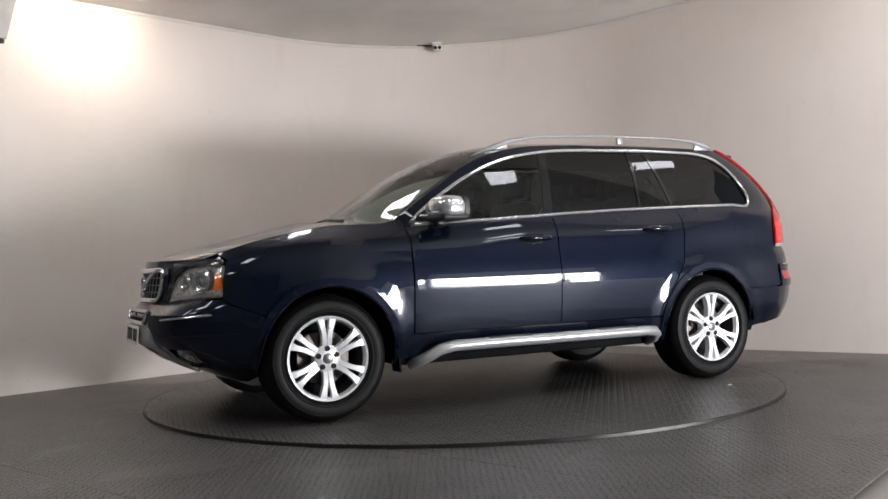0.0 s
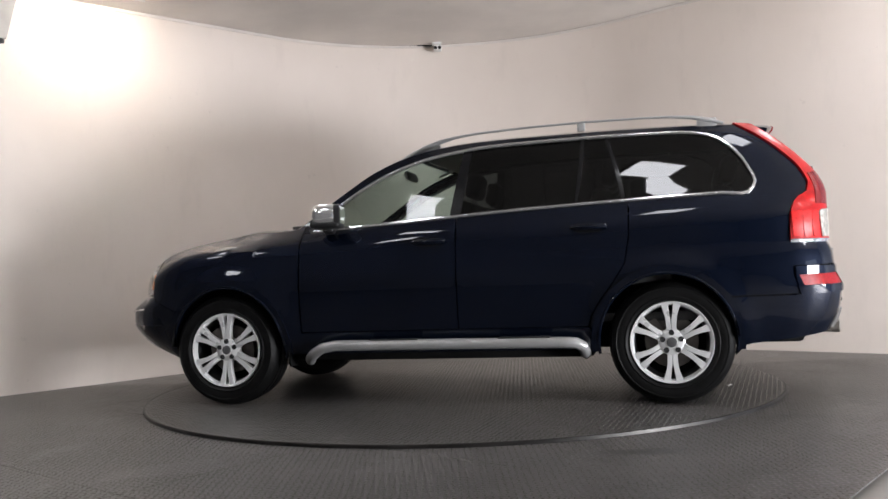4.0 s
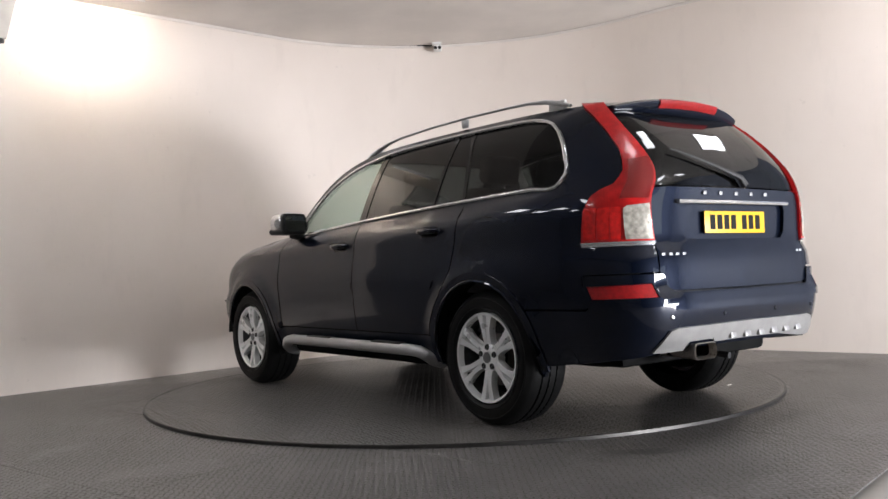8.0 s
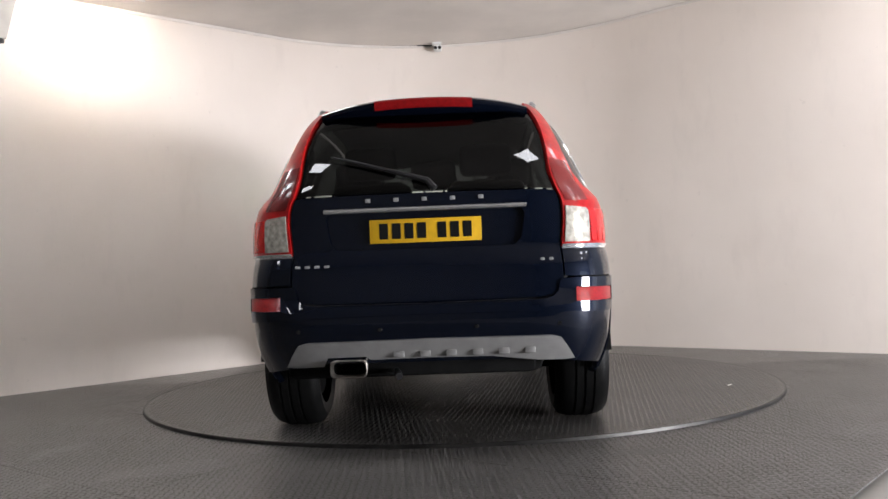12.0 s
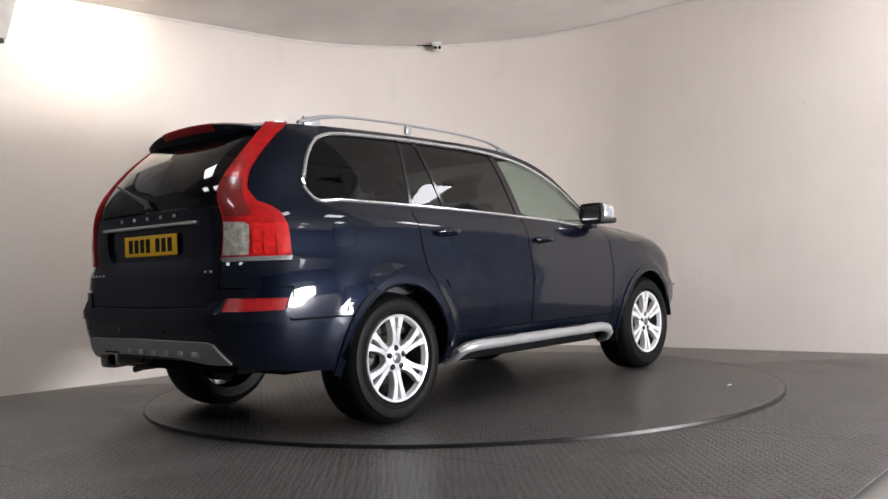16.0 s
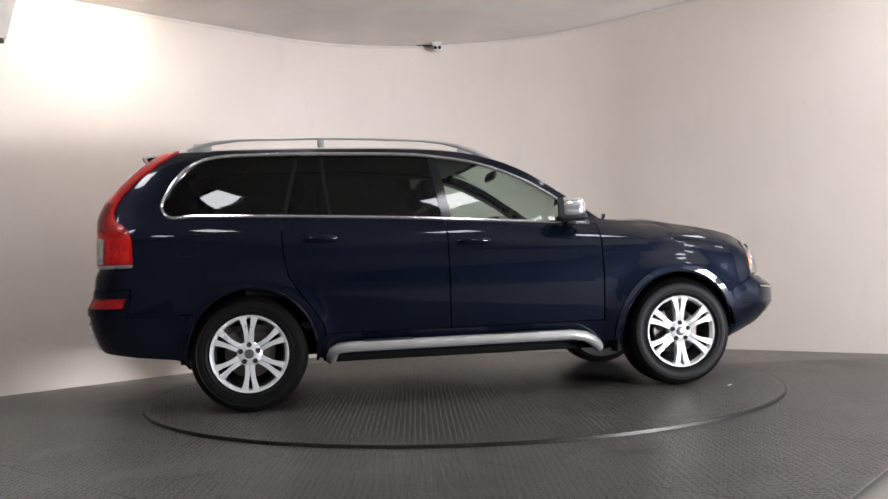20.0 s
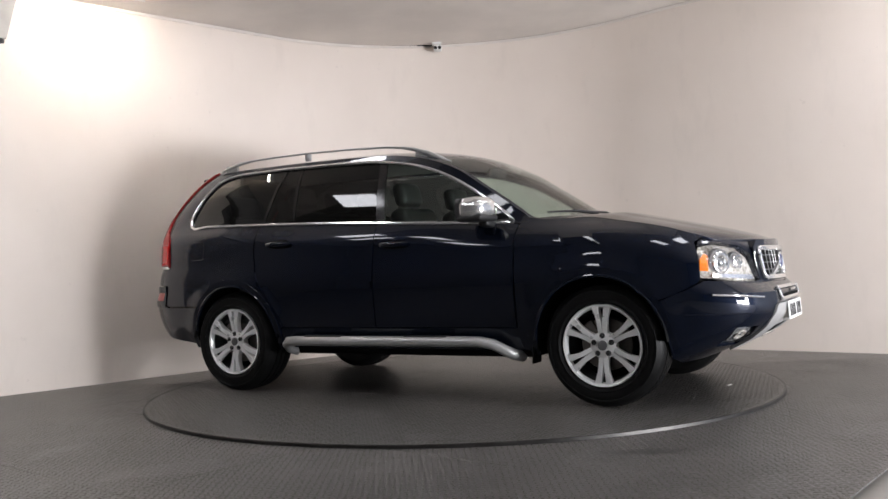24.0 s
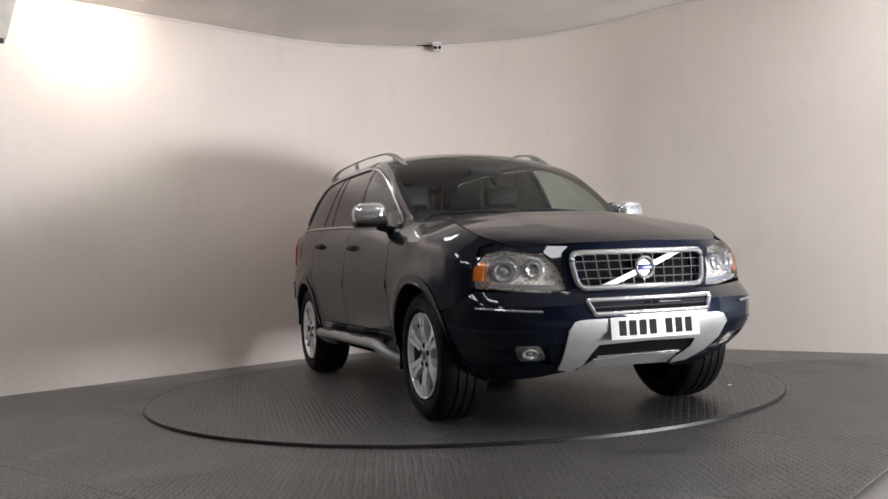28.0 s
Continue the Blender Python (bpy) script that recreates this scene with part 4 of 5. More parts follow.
# wheels
def wheel(x, side):
    rim = spin([(0.238, -0.10), (0.236, 0.024), (0.243, 0.038), (0.240, 0.044), (0.229, 0.040), (0.222, 0.026), (0.218, 0.012)], 72)
    ob = part("wheel", rim, ALLOY, car, "silver alloy wheel with six pairs of spokes")
    tyre = spin([(0.252, -0.11), (0.258, 0.030), (0.262, 0.040), (0.272, 0.047), (0.275, 0.0505), (0.279, 0.0505), (0.282, 0.0475), (0.30, 0.0525), (0.318, 0.049), (0.321, 0.0515), (0.325, 0.0505), (0.328, 0.045), (0.340, 0.034), (0.349, 0.018), (0.356, -0.005), (0.3595, -0.026), (0.352, -0.028), (0.352, -0.036), (0.361, -0.038), (0.361, -0.074), (0.353, -0.076), (0.353, -0.086),
                 (0.361, -0.088), (0.361, -0.124), (0.352, -0.126), (0.352, -0.134), (0.3595, -0.136), (0.356, -0.185), (0.345, -0.21), (0.31, -0.235), (0.26, -0.225)], 144)
    for vert in tyre.verts:
        r = math.hypot(vert.co.x, vert.co.z)
        wide = 1.0 if r < 1e-6 else (0.240 + (r - 0.252) * 1.174) / r
        vert.co.x, vert.co.z = vert.co.x * wide, vert.co.z * wide
        if r > 0.3585 and round(math.atan2(vert.co.z, vert.co.x) / (2 * math.pi / 144)) % 2 == 0:
            vert.co.x, vert.co.z = vert.co.x * 0.988, vert.co.z * 0.988
    part("tyre", tyre, TYRE, ob)
    bm = bmesh.new()
    for k in range(6):
        for d in (-1, 1):
            a = 2 * math.pi * k / 6 + math.pi / 2
            pts = []
            for r, off, w, y in ((0.068, 0.0150, 0.0155, 0.020), (0.100, 0.0150, 0.0150, 0.029), (0.130, 0.0165, 0.0158, 0.034), (0.150, 0.0195, 0.0150, 0.036), (0.180, 0.0262, 0.0170, 0.038), (0.205, 0.0318, 0.0202, 0.0385), (0.222, 0.0360, 0.0238, 0.038), (0.234, 0.0398, 0.0280, 0.036)):
                pts.append((r, d * off, w, y))
            rows = []
            for r, off, w, y in pts:
                row = []
                for e, yy in ((-w, y - 0.012), (-w * 0.86, y), (w * 0.86, y), (w, y - 0.012), (w * 0.8, y - 0.045), (-w * 0.8, y - 0.045)):
                    t = off + e
                    row.append(bm.verts.new((r * math.cos(a) - t * math.sin(a), yy, r * math.sin(a) + t * math.cos(a))))
                rows.append(row)
            for p, q in zip(rows, rows[1:]):
                for j in range(6):
                    bm.faces.new((p[j], p[(j + 1) % 6], q[(j + 1) % 6], q[j]))
    part("spokes", bm, ALLOY, ob)
    part("hub", spin([(0.0005, 0.030), (0.03, 0.030), (0.034, 0.024), (0.036, 0.028), (0.066, 0.026), (0.078, 0.017), (0.080, -0.03)], 36), ALLOY, ob)
    part("centre_cap", spin([(0.0005, 0.036), (0.022, 0.0355), (0.029, 0.033), (0.0305, 0.026)], 28), CAP_GREY, ob, "round grey centre cap")
    for k in range(5):
        a = 2 * math.pi * k / 5 + 0.3
        bm = spin([(0.0005, 0.030), (0.007, 0.033), (0.010, 0.0285), (0.0150, 0.0315), (0.0172, 0.0245)], 12)
        bmesh.ops.translate(bm, verts=bm.verts, vec=(0.056 * math.cos(a), 0, 0.056 * math.sin(a)))
        part("wheel_bolt", bm, BLACK, ob)
    # inner rim wall, its shade painted in by the darker alloy
    part("barrel", spin([(0.220, 0.016), (0.210, -0.03), (0.200, -0.20)], 48), ALLOY_SHADED, ob)
    part("brake_disc", spin([(0.07, -0.055), (0.155, -0.055), (0.157, -0.058), (0.157, -0.078), (0.07, -0.08)], 40), STEEL, ob, "steel brake disc")
    bm = bmesh.new()
    box(bm, (0.105, -0.06, 0.075), (0.11, 0.06, 0.10), (0, 35, 0), 0.012)
    part("brake_caliper", bm, STEEL, ob)
    part("hub_back", spin([(0.0005, -0.11), (0.21, -0.11), (0.21, -0.14), (0.0005, -0.14)], 32), UNDER, ob)
    ob.matrix_local = Matrix.Translation((x, 0.868 * side, 0.368)) @ Matrix.Rotation(0 if side > 0 else math.pi, 4, "Z")
    return ob


for x in (1.4285, -1.4285):
    for side in (1, -1):
        wheel(x, side)

# arch liners and underbody
for x, c in ((1.4285, FA), (-1.4285, RA)):
    for side in (1, -1):
        bm = bmesh.new()
        rows = []
        for k in range(25):
            a = radians(4 + 172 * k / 24)
            rows.append([bm.verts.new((c + 0.408 * math.cos(a), y * side, 0.365 + 0.424 * math.sin(a))) for y in (0.925, 0.58)])
        for p, q in zip(rows, rows[1:]):
            bm.faces.new((p[0], q[0], q[1], p[1]))
        bm.faces.new([r[1] for r in rows])
        part("arch_liner", bm, UNDER, car)
bm = bmesh.new()
box(bm, (0.0, 0, 0.36), (1.95, 1.64, 0.16), bevel=0.03)
box(bm, (0.0, 0, 0.42), (3.9, 1.12, 0.22), bevel=0.05)
box(bm, (-1.4285, 0, 0.33), (0.12, 1.5, 0.10), bevel=0.02)
box(bm, (1.4285, 0, 0.33), (0.12, 1.5, 0.10), bevel=0.02)
box(bm, (-1.95, 0.1, 0.42), (0.5, 1.2, 0.16), bevel=0.03)
part("underbody", bm, UNDER, car)


# ---- nose ----
def nose_face(y, z):
    y, z = np.broadcast_arrays(np.asarray(y, float), np.asarray(z, float))
    return np.stack([2.288 - 0.33 * y * y - 0.13 * (z - 0.83), y, z], -1)


def on(where, pts, lift=0.0):
    a = np.array(pts, float)
    p = where(a[:, 0], a[:, 1])
    return [Vector((q[0] + lift, q[1], q[2])) for q in p]


grille = tagged(panel("grille", [(0, 0.725), (0.385, 0.725), (0.405, 0.905), (0, 0.905)], UNDER, car, where=nose_face, middle=True, lift=-0.03, thick=0.002), "black grille with chrome bars and frame")
panel("grille_surround", [(0, 0.702), (0.405, 0.705), (0.44, 0.80), (0.425, 0.912), (0.38, 0.952), (0, 0.964), (0, 0.908), (0.375, 0.902), (0.398, 0.885), (0.378, 0.745), (0.355, 0.727), (0, 0.725)], PAINT, car, where=nose_face, middle=True, lift=-0.004, thick=0.10)
panel("nose_side", [(2.40, 0.713), (2.495, 0.711), (2.575, 0.71), (2.575, 0.948), (2.33, 0.952), (2.345, 0.934), (2.447, 0.866), (2.481, 0.80), (2.500, 0.722)], PAINT, car, lift=-0.004, thick=0.01)
loop = rounded([(-0.395, 0.905), (0.395, 0.905), (0.368, 0.728), (-0.368, 0.728)], 0.045)
part("grille_frame", tube(on(nose_face, refine(loop, 0.03), 0.004), 0.0150, 10, closed=True), CHROME, grille, "chrome grille frame")
for k in range(-5, 6):
    y = k * 0.064
    part("grille_bar", tube(on(nose_face, [(y * 0.955, 0.735), (y, 0.82), (y * 1.02, 0.90)], -0.008), 0.0029, 6), GRILLE_SILVER, grille)
for z in (0.775, 0.818, 0.861):
    part("grille_bar", tube(on(nose_face, [(-0.38 + 0.76 * k / 12, z) for k in range(13)], -0.010), 0.0029, 6), GRILLE_SILVER, grille)
bm = bmesh.new()
rows = []
for k in range(9):
    c = on(nose_face, [(-0.235 + 0.47 * k / 8, 0.732 + 0.172 * k / 8)], 0.0)[0]
    rows.append([bm.verts.new(c + Vector((dx, dy, dz))) for dx, dy, dz in ((0.004, -0.005, 0.012), (0.004, 0.005, -0.012), (-0.008, 0.005, -0.012), (-0.008, -0.005, 0.012))])
for p, q in zip(rows, rows[1:]):
    for j in range(4):
        bm.faces.new((p[j], p[(j + 1) % 4], q[(j + 1) % 4], q[j]))
part("diagonal_bar", bm, SATIN, grille, "satin silver diagonal bar")
emblem = spin([(0.042, 0.0), (0.043, 0.008), (0.050, 0.012), (0.058, 0.008), (0.059, 0.0)], 32)
bmesh.ops.transform(emblem, matrix=Matrix.Translation((2.292, 0, 0.822)) @ Matrix.Rotation(-math.pi / 2, 4, "Z"), verts=emblem.verts)
emblem_ob = part("emblem", emblem, CHROME, grille, "round chrome emblem with a blue band")
bm = bmesh.new()
box(bm, (2.297, 0, 0.822), (0.006, 0.098, 0.028), bevel=0.002)
part("emblem_band", bm, BLUE, emblem_ob)
bm = spin([(0.0005, 0.0), (0.043, 0.0)], 24)
bmesh.ops.transform(bm, matrix=Matrix.Translation((2.290, 0, 0.822)) @ Matrix.Rotation(-math.pi / 2, 4, "Z"), verts=bm.verts)
part("emblem_disc", bm, GLOSS_BLACK, emblem_ob)


def nose_lower(y, z):
    y, z = np.broadcast_arrays(np.asarray(y, float), np.asarray(z, float))
    s = np.array([s_of("f", abs(a), b) for a, b in zip(y.ravel(), z.ravel())]).reshape(y.shape)
    p = S(s, z)
    p[..., 1] = y
    return p


slot = panel("lower_grille", [sf(0.0, 0.668), sf(0.355, 0.664), sf(0.325, 0.604), sf(0.0, 0.602)], UNDER, car, middle=True, lift=0.002, thick=0.01, label="black slot grille with a chrome frame")
loop = rounded([(-0.365, 0.670), (0.365, 0.670), (0.33, 0.601), (-0.33, 0.601)], 0.012, 3)
part("slot_frame", tube(on(nose_lower, refine(loop, 0.04), 0.006), 0.0115, 10, closed=True), CHROME, slot, "chrome slot frame")
part("slot_bar", tube(on(nose_lower, [(-0.34 + 0.68 * k / 10, 0.634) for k in range(11)], 0.003), 0.004, 6), BLACK, slot)
skid = panel("front_skid_plate", [sf(0.0, 0.578), sf(0.40, 0.577), sf(0.437, 0.568), sf(0.465, 0.53), sf(0.457, 0.45), sf(0.432, 0.38), sf(0.395, 0.318), sf(0.31, 0.302), sf(0.278, 0.335), sf(0.298, 0.41), sf(0.285, 0.455), sf(0.0, 0.462)], SKID, car, middle=True, lift=0.013, thick=0.03, label="satin silver skid plate")
panel("skid_slot", [sf(0.0, 0.466), sf(0.31, 0.462), sf(0.285, 0.325), sf(0.0, 0.325)], UNDER, skid, middle=True, lift=0.004, thick=0.004)
panel("skid_floor", [sf(0.0, 0.376), sf(0.25, 0.370), sf(0.272, 0.31), sf(0.0, 0.315)], SKID, skid, middle=True, lift=0.010, thick=0.012)
part("skid_lip", tube(on(nose_lower, [(-0.25 + 0.5 * k / 12, 0.376) for k in range(13)], 0.016), 0.008, 8), CHROME, skid, "bright lower lip")

def bars(name, where_m, w, h, back, ink, count=7):
    """A number plate: a plain plate with dark upright bars for the writing."""
    bm = bmesh.new()
    box(bm, (0, 0, 0), (0.006, w, h), bevel=0.002)
    ob = part(name, bm, back, car, "number plate with plain dark bars")
    pitch = w * 0.86 / (count + 0.6)
    for k in range(count):
        y = -w * 0.43 + pitch * (k + 0.5 + (0.6 if k > 3 else 0))
        bm = bmesh.new()
        box(bm, (0.0035, y, 0), (0.002, pitch * 0.70, h * 0.66), bevel=0.0005, segments=1)
        part("plate_bar", bm, ink, ob)
    ob.matrix_local = where_m
    return ob


bars("front_plate", Matrix.Translation((2.370, 0, 0.526)) @ Matrix.Rotation(radians(-4), 4, "Y"), 0.52, 0.111, WHITE, BAR_INK)
bars("rear_plate", Matrix.Translation((-2.378, 0, 1.035)) @ Matrix.Rotation(math.pi, 4, "Z"), 0.52, 0.111, YELLOW, BAR_INK)
for side in "LR":
    k = 1 if side == "L" else -1
    fog = panel("fog_lamp", rounded([(2.252, 0.358), (2.196, 0.442), (2.335, 0.440), (2.395, 0.358)], 0.03), PROJECTOR, car, side, lift=-0.014, thick=0.02, step=0.03, label="small clear fog lamp")[0]
    n = skin_normal(S, np.array(2.295), np.array(0.40))
    n = Vector((abs(n[0]), abs(n[1]) * k, -abs(n[2]))).normalized()
    c = S(2.295, 0.40)
    face = Matrix.Translation(Vector((c[0], c[1] * k, c[2])) - n * 0.010) @ Vector((0, 1, 0)).rotation_difference(n).to_matrix().to_4x4()
    for name, prof, mat in (("lamp_ring", [(0.040, -0.01), (0.041, 0.002), (0.036, 0.003), (0.022, -0.006)], REFLECTOR), ("bulb_shield", [(0.0005, 0.003), (0.010, 0.002), (0.013, -0.005)], CHROME)):
        bm = spin(prof, 24)
        bmesh.ops.transform(bm, matrix=face, verts=bm.verts)
        part(name, bm, mat, fog)
    panel("lens", rounded([(2.254, 0.361), (2.199, 0.440), (2.333, 0.438), (2.391, 0.361)], 0.03), LENS, fog, side, lift=0.002, thick=0.012, step=0.03)
    panel("fog_surround", [(2.195, 0.334), (2.135, 0.466), (2.375, 0.466), (2.45, 0.334)], PAINT, car, side, lift=-0.018, thick=0.004)
    strip = [Vector((p[0] + 0.004, (p[1] + 0.004) * k, p[2])) for p in S(np.linspace(2.01, 2.34, 14), np.linspace(0.648, 0.624, 14))]
    part("bumper_strip", tube(strip, 0.0065, 8), CHROME, car, "thin chrome bumper strip")
    low = [Vector((p[0] + 0.001, (p[1] + 0.001) * k, p[2])) for p in S(np.linspace(1.86, 2.40, 20), np.linspace(0.540, 0.530, 20))]
    part("bumper_crease", tube(low, 0.004, 6), PAINT, car)

# ---- tail ----
skid_r = panel("rear_skid_plate", [sr(0.0, 0.540), sr(0.56, 0.534), sr(0.605, 0.522), sr(0.64, 0.47), sr(0.665, 0.425), sr(0.62, 0.422), sr(0.49, 0.425), sr(0.468, 0.466), sr(0.29, 0.468), sr(0.272, 0.452), sr(0.0, 0.455)], SKID_GREY, car, middle=True, lift=0.012, thick=0.03, label="satin silver rear skid plate")
for y in (0.14, 0.02, -0.10, -0.22, -0.34, -0.46):
    s0 = s_of("r", abs(y), 0.468)
    p = S(s0, 0.468)
    bm = bmesh.new()
    box(bm, (p[0] - 0.014, y, 0.468), (0.020, 0.050, 0.030), (0, 12, 0), 0.005)
    part("skid_rib", bm, SKID_GREY, skid_r)
panel("skid_blank", [sr(0.470, 0.467), sr(0.288, 0.469), sr(0.270, 0.453), sr(0.492, 0.426)], SKID_GREY, skid_r, "R", lift=0.0115, thick=0.02)
def rounded_duct(stations, corner=0.02):
    """An open duct of rounded rectangles; stations as x, y, z, half width, half height."""
    bm = bmesh.new()
    rows = []
    for x, y, z, w, h in stations:
        loop = rounded([(y - w, z - h), (y + w, z - h), (y + w, z + h), (y - w, z + h)], corner, 4)
        rows.append([bm.verts.new((x, p, q)) for p, q in loop])
    for p, q in zip(rows, rows[1:]):
        for k in range(len(p)):
            bm.faces.new((p[k], p[(k + 1) % len(p)], q[(k + 1) % len(p)], q[k]))
    return bm


ex = part("exhaust_pipe", rounded_duct([(-2.20, 0.372, 0.400, 0.050, 0.024), (-2.34, 0.372, 0.410, 0.078, 0.036), (-2.435, 0.372, 0.410, 0.086, 0.041), (-2.440, 0.372, 0.410, 0.082, 0.037), (-2.40, 0.372, 0.410, 0.074, 0.029)], 0.028), TAILPIPE, car, "flat rectangular dark exhaust tailpipe")
part("exhaust_bore", rounded_duct([(-2.405, 0.372, 0.410, 0.075, 0.030), (-2.25, 0.372, 0.408, 0.062, 0.024), (-2.25, 0.372, 0.408, 0.006, 0.004)], 0.003), UNDER, ex)
part("tow_eye", tube([(-2.22, 0.17, 0.37), (-2.36, 0.15, 0.372), (-2.41, 0.145, 0.366)], [0.014, 0.016, 0.017], 10), BLACK, car)
bar = [sr(y, 1.135) for y in np.linspace(0.47, 0.0, 12)]
pts = on(S, bar, -0.012)
pts = pts + [Vector((p.x, -p.y, p.z)) for p in pts[-2::-1]]
part("tailgate_strip", tube(pts, 0.0125, 8, squash=0.9), CHROME, tailgate, "chrome strip over the number plate")
for k, y in enumerate((0.262, 0.131, 0.0, -0.131, -0.262)):
    bm = bmesh.new()
    box(bm, (-2.392, y, 1.180), (0.004, 0.024, 0.018), (0, 0, 0), 0.002)
    part("letter_shape", bm, SATIN, tailgate, "chrome letter shape")
for y0, n, w in ((0.60, 4, 0.036), (-0.535, 2, 0.030)):
    for k in range(n):
        y = y0 - k * (w + 0.010)
        p = S(s_of("r", abs(y), 0.882), 0.882)
        bm = bmesh.new()
        box(bm, (p[0] - 0.002, y, 0.882), (0.003, w * 0.66, 0.012), bevel=0.001)
        part("letter_shape", bm, SATIN, tailgate, "chrome letter shape")
for y in (0.60, 0.22, -0.22, -0.60):
    s0 = s_of("r", abs(y), 0.585)
    p, nn = S(s0, 0.585), skin_normal(S, np.array(s0), np.array(0.585))
    bm = spin([(0.0005, 0.004), (0.009, 0.0038), (0.011, 0.002), (0.012, -0.004)], 16)
    nn = Vector((-abs(nn[0]), math.copysign(abs(nn[1]), y), 0)).normalized()
    bmesh.ops.transform(bm, matrix=Matrix.Translation((p[0], math.copysign(p[1], y), p[2])) @ Vector((0, 1, 0)).rotation_difference(nn).to_matrix().to_4x4(), verts=bm.verts)
    part("parking_sensor", bm, GLOSS_BLACK, car, "small round parking sensor")
# spoiler with its brake lamp
v = np.linspace(-1, 1, 30)
prof = [(-1.96, 0.012), (-2.04, 0.013), (-2.12, 0.004), (-2.142, -0.008), (-2.135, -0.030), (-2.10, -0.068), (-2.05, -0.10), (-1.98, -0.10)]
bm = bmesh.new()
rows = []
for q in v:
    w = 1 - abs(q) ** 3.2 * 0.16
    base = 1.700 - 0.052 * abs(q) ** 2.4
    rows.append([bm.verts.new((-1.96 + (x + 1.96) * w + 0.05 * q * q, 0.515 * q, base + z * (1 - 0.3 * q * q))) for x, z in prof])
for p, q in zip(rows, rows[1:]):
    for j in range(len(prof)):
        bm.faces.new((p[j], p[(j + 1) % len(prof)], q[(j + 1) % len(prof)], q[j]))
bm.faces.new(rows[0])
bm.faces.new(rows[-1])
spoiler = part("spoiler", bm, PAINT, tailgate, "dark roof spoiler")
bm = bmesh.new()
rows = []
for q in np.linspace(-0.44, 0.44, 14):
    base = 1.700 - 0.052 * abs(q) ** 2.4
    x = 0.05 * q * q
    rows.append([bm.verts.new((a + x, 0.55 * q, base + b)) for a, b in ((-2.130, 0.0015), (-2.1450, -0.007), (-2.139, -0.030), (-2.122, -0.046))])
for p, q in zip(rows, rows[1:]):
    for j in range(4):
        bm.faces.new((p[j], p[(j + 1) % 4], q[(j + 1) % 4], q[j]))
bm.faces.new(rows[0])
bm.faces.new(rows[-1])
part("brake_lamp", bm, BRAKE, spoiler, "red high brake lamp")
wip = [(-0.05, 1.222), (-0.02, 1.262), (0.16, 1.318), (0.33, 1.37), (0.435, 1.398)]
part("rear_wiper", tube([Vector(S(s_of("r", abs(y), z), z)) * 1.0 + Vector((-0.022, 2 * min(y, 0), 0)) for y, z in wip], [0.020, 0.016, 0.009, 0.006, 0.004], 8), BLACK, tailgate, "black rear wiper arm")
panel("rear_ledge", [(-2.37, 0.810), (-2.41, 0.800), (-2.43, 0.730), (S_TAIL, 0.724), (S_TAIL, 0.690), (-2.40, 0.695)], BLACK, car, middle=True, lift=-0.02, thick=0.004)
panel("lamp_strip", [(-2.046, 0.926), (-2.046, 0.937), (-2.386, 0.937), (-2.388, 0.926)], CHROME, car, lift=0.006, thick=0.008, label="thin bright strip under the tail lamp")

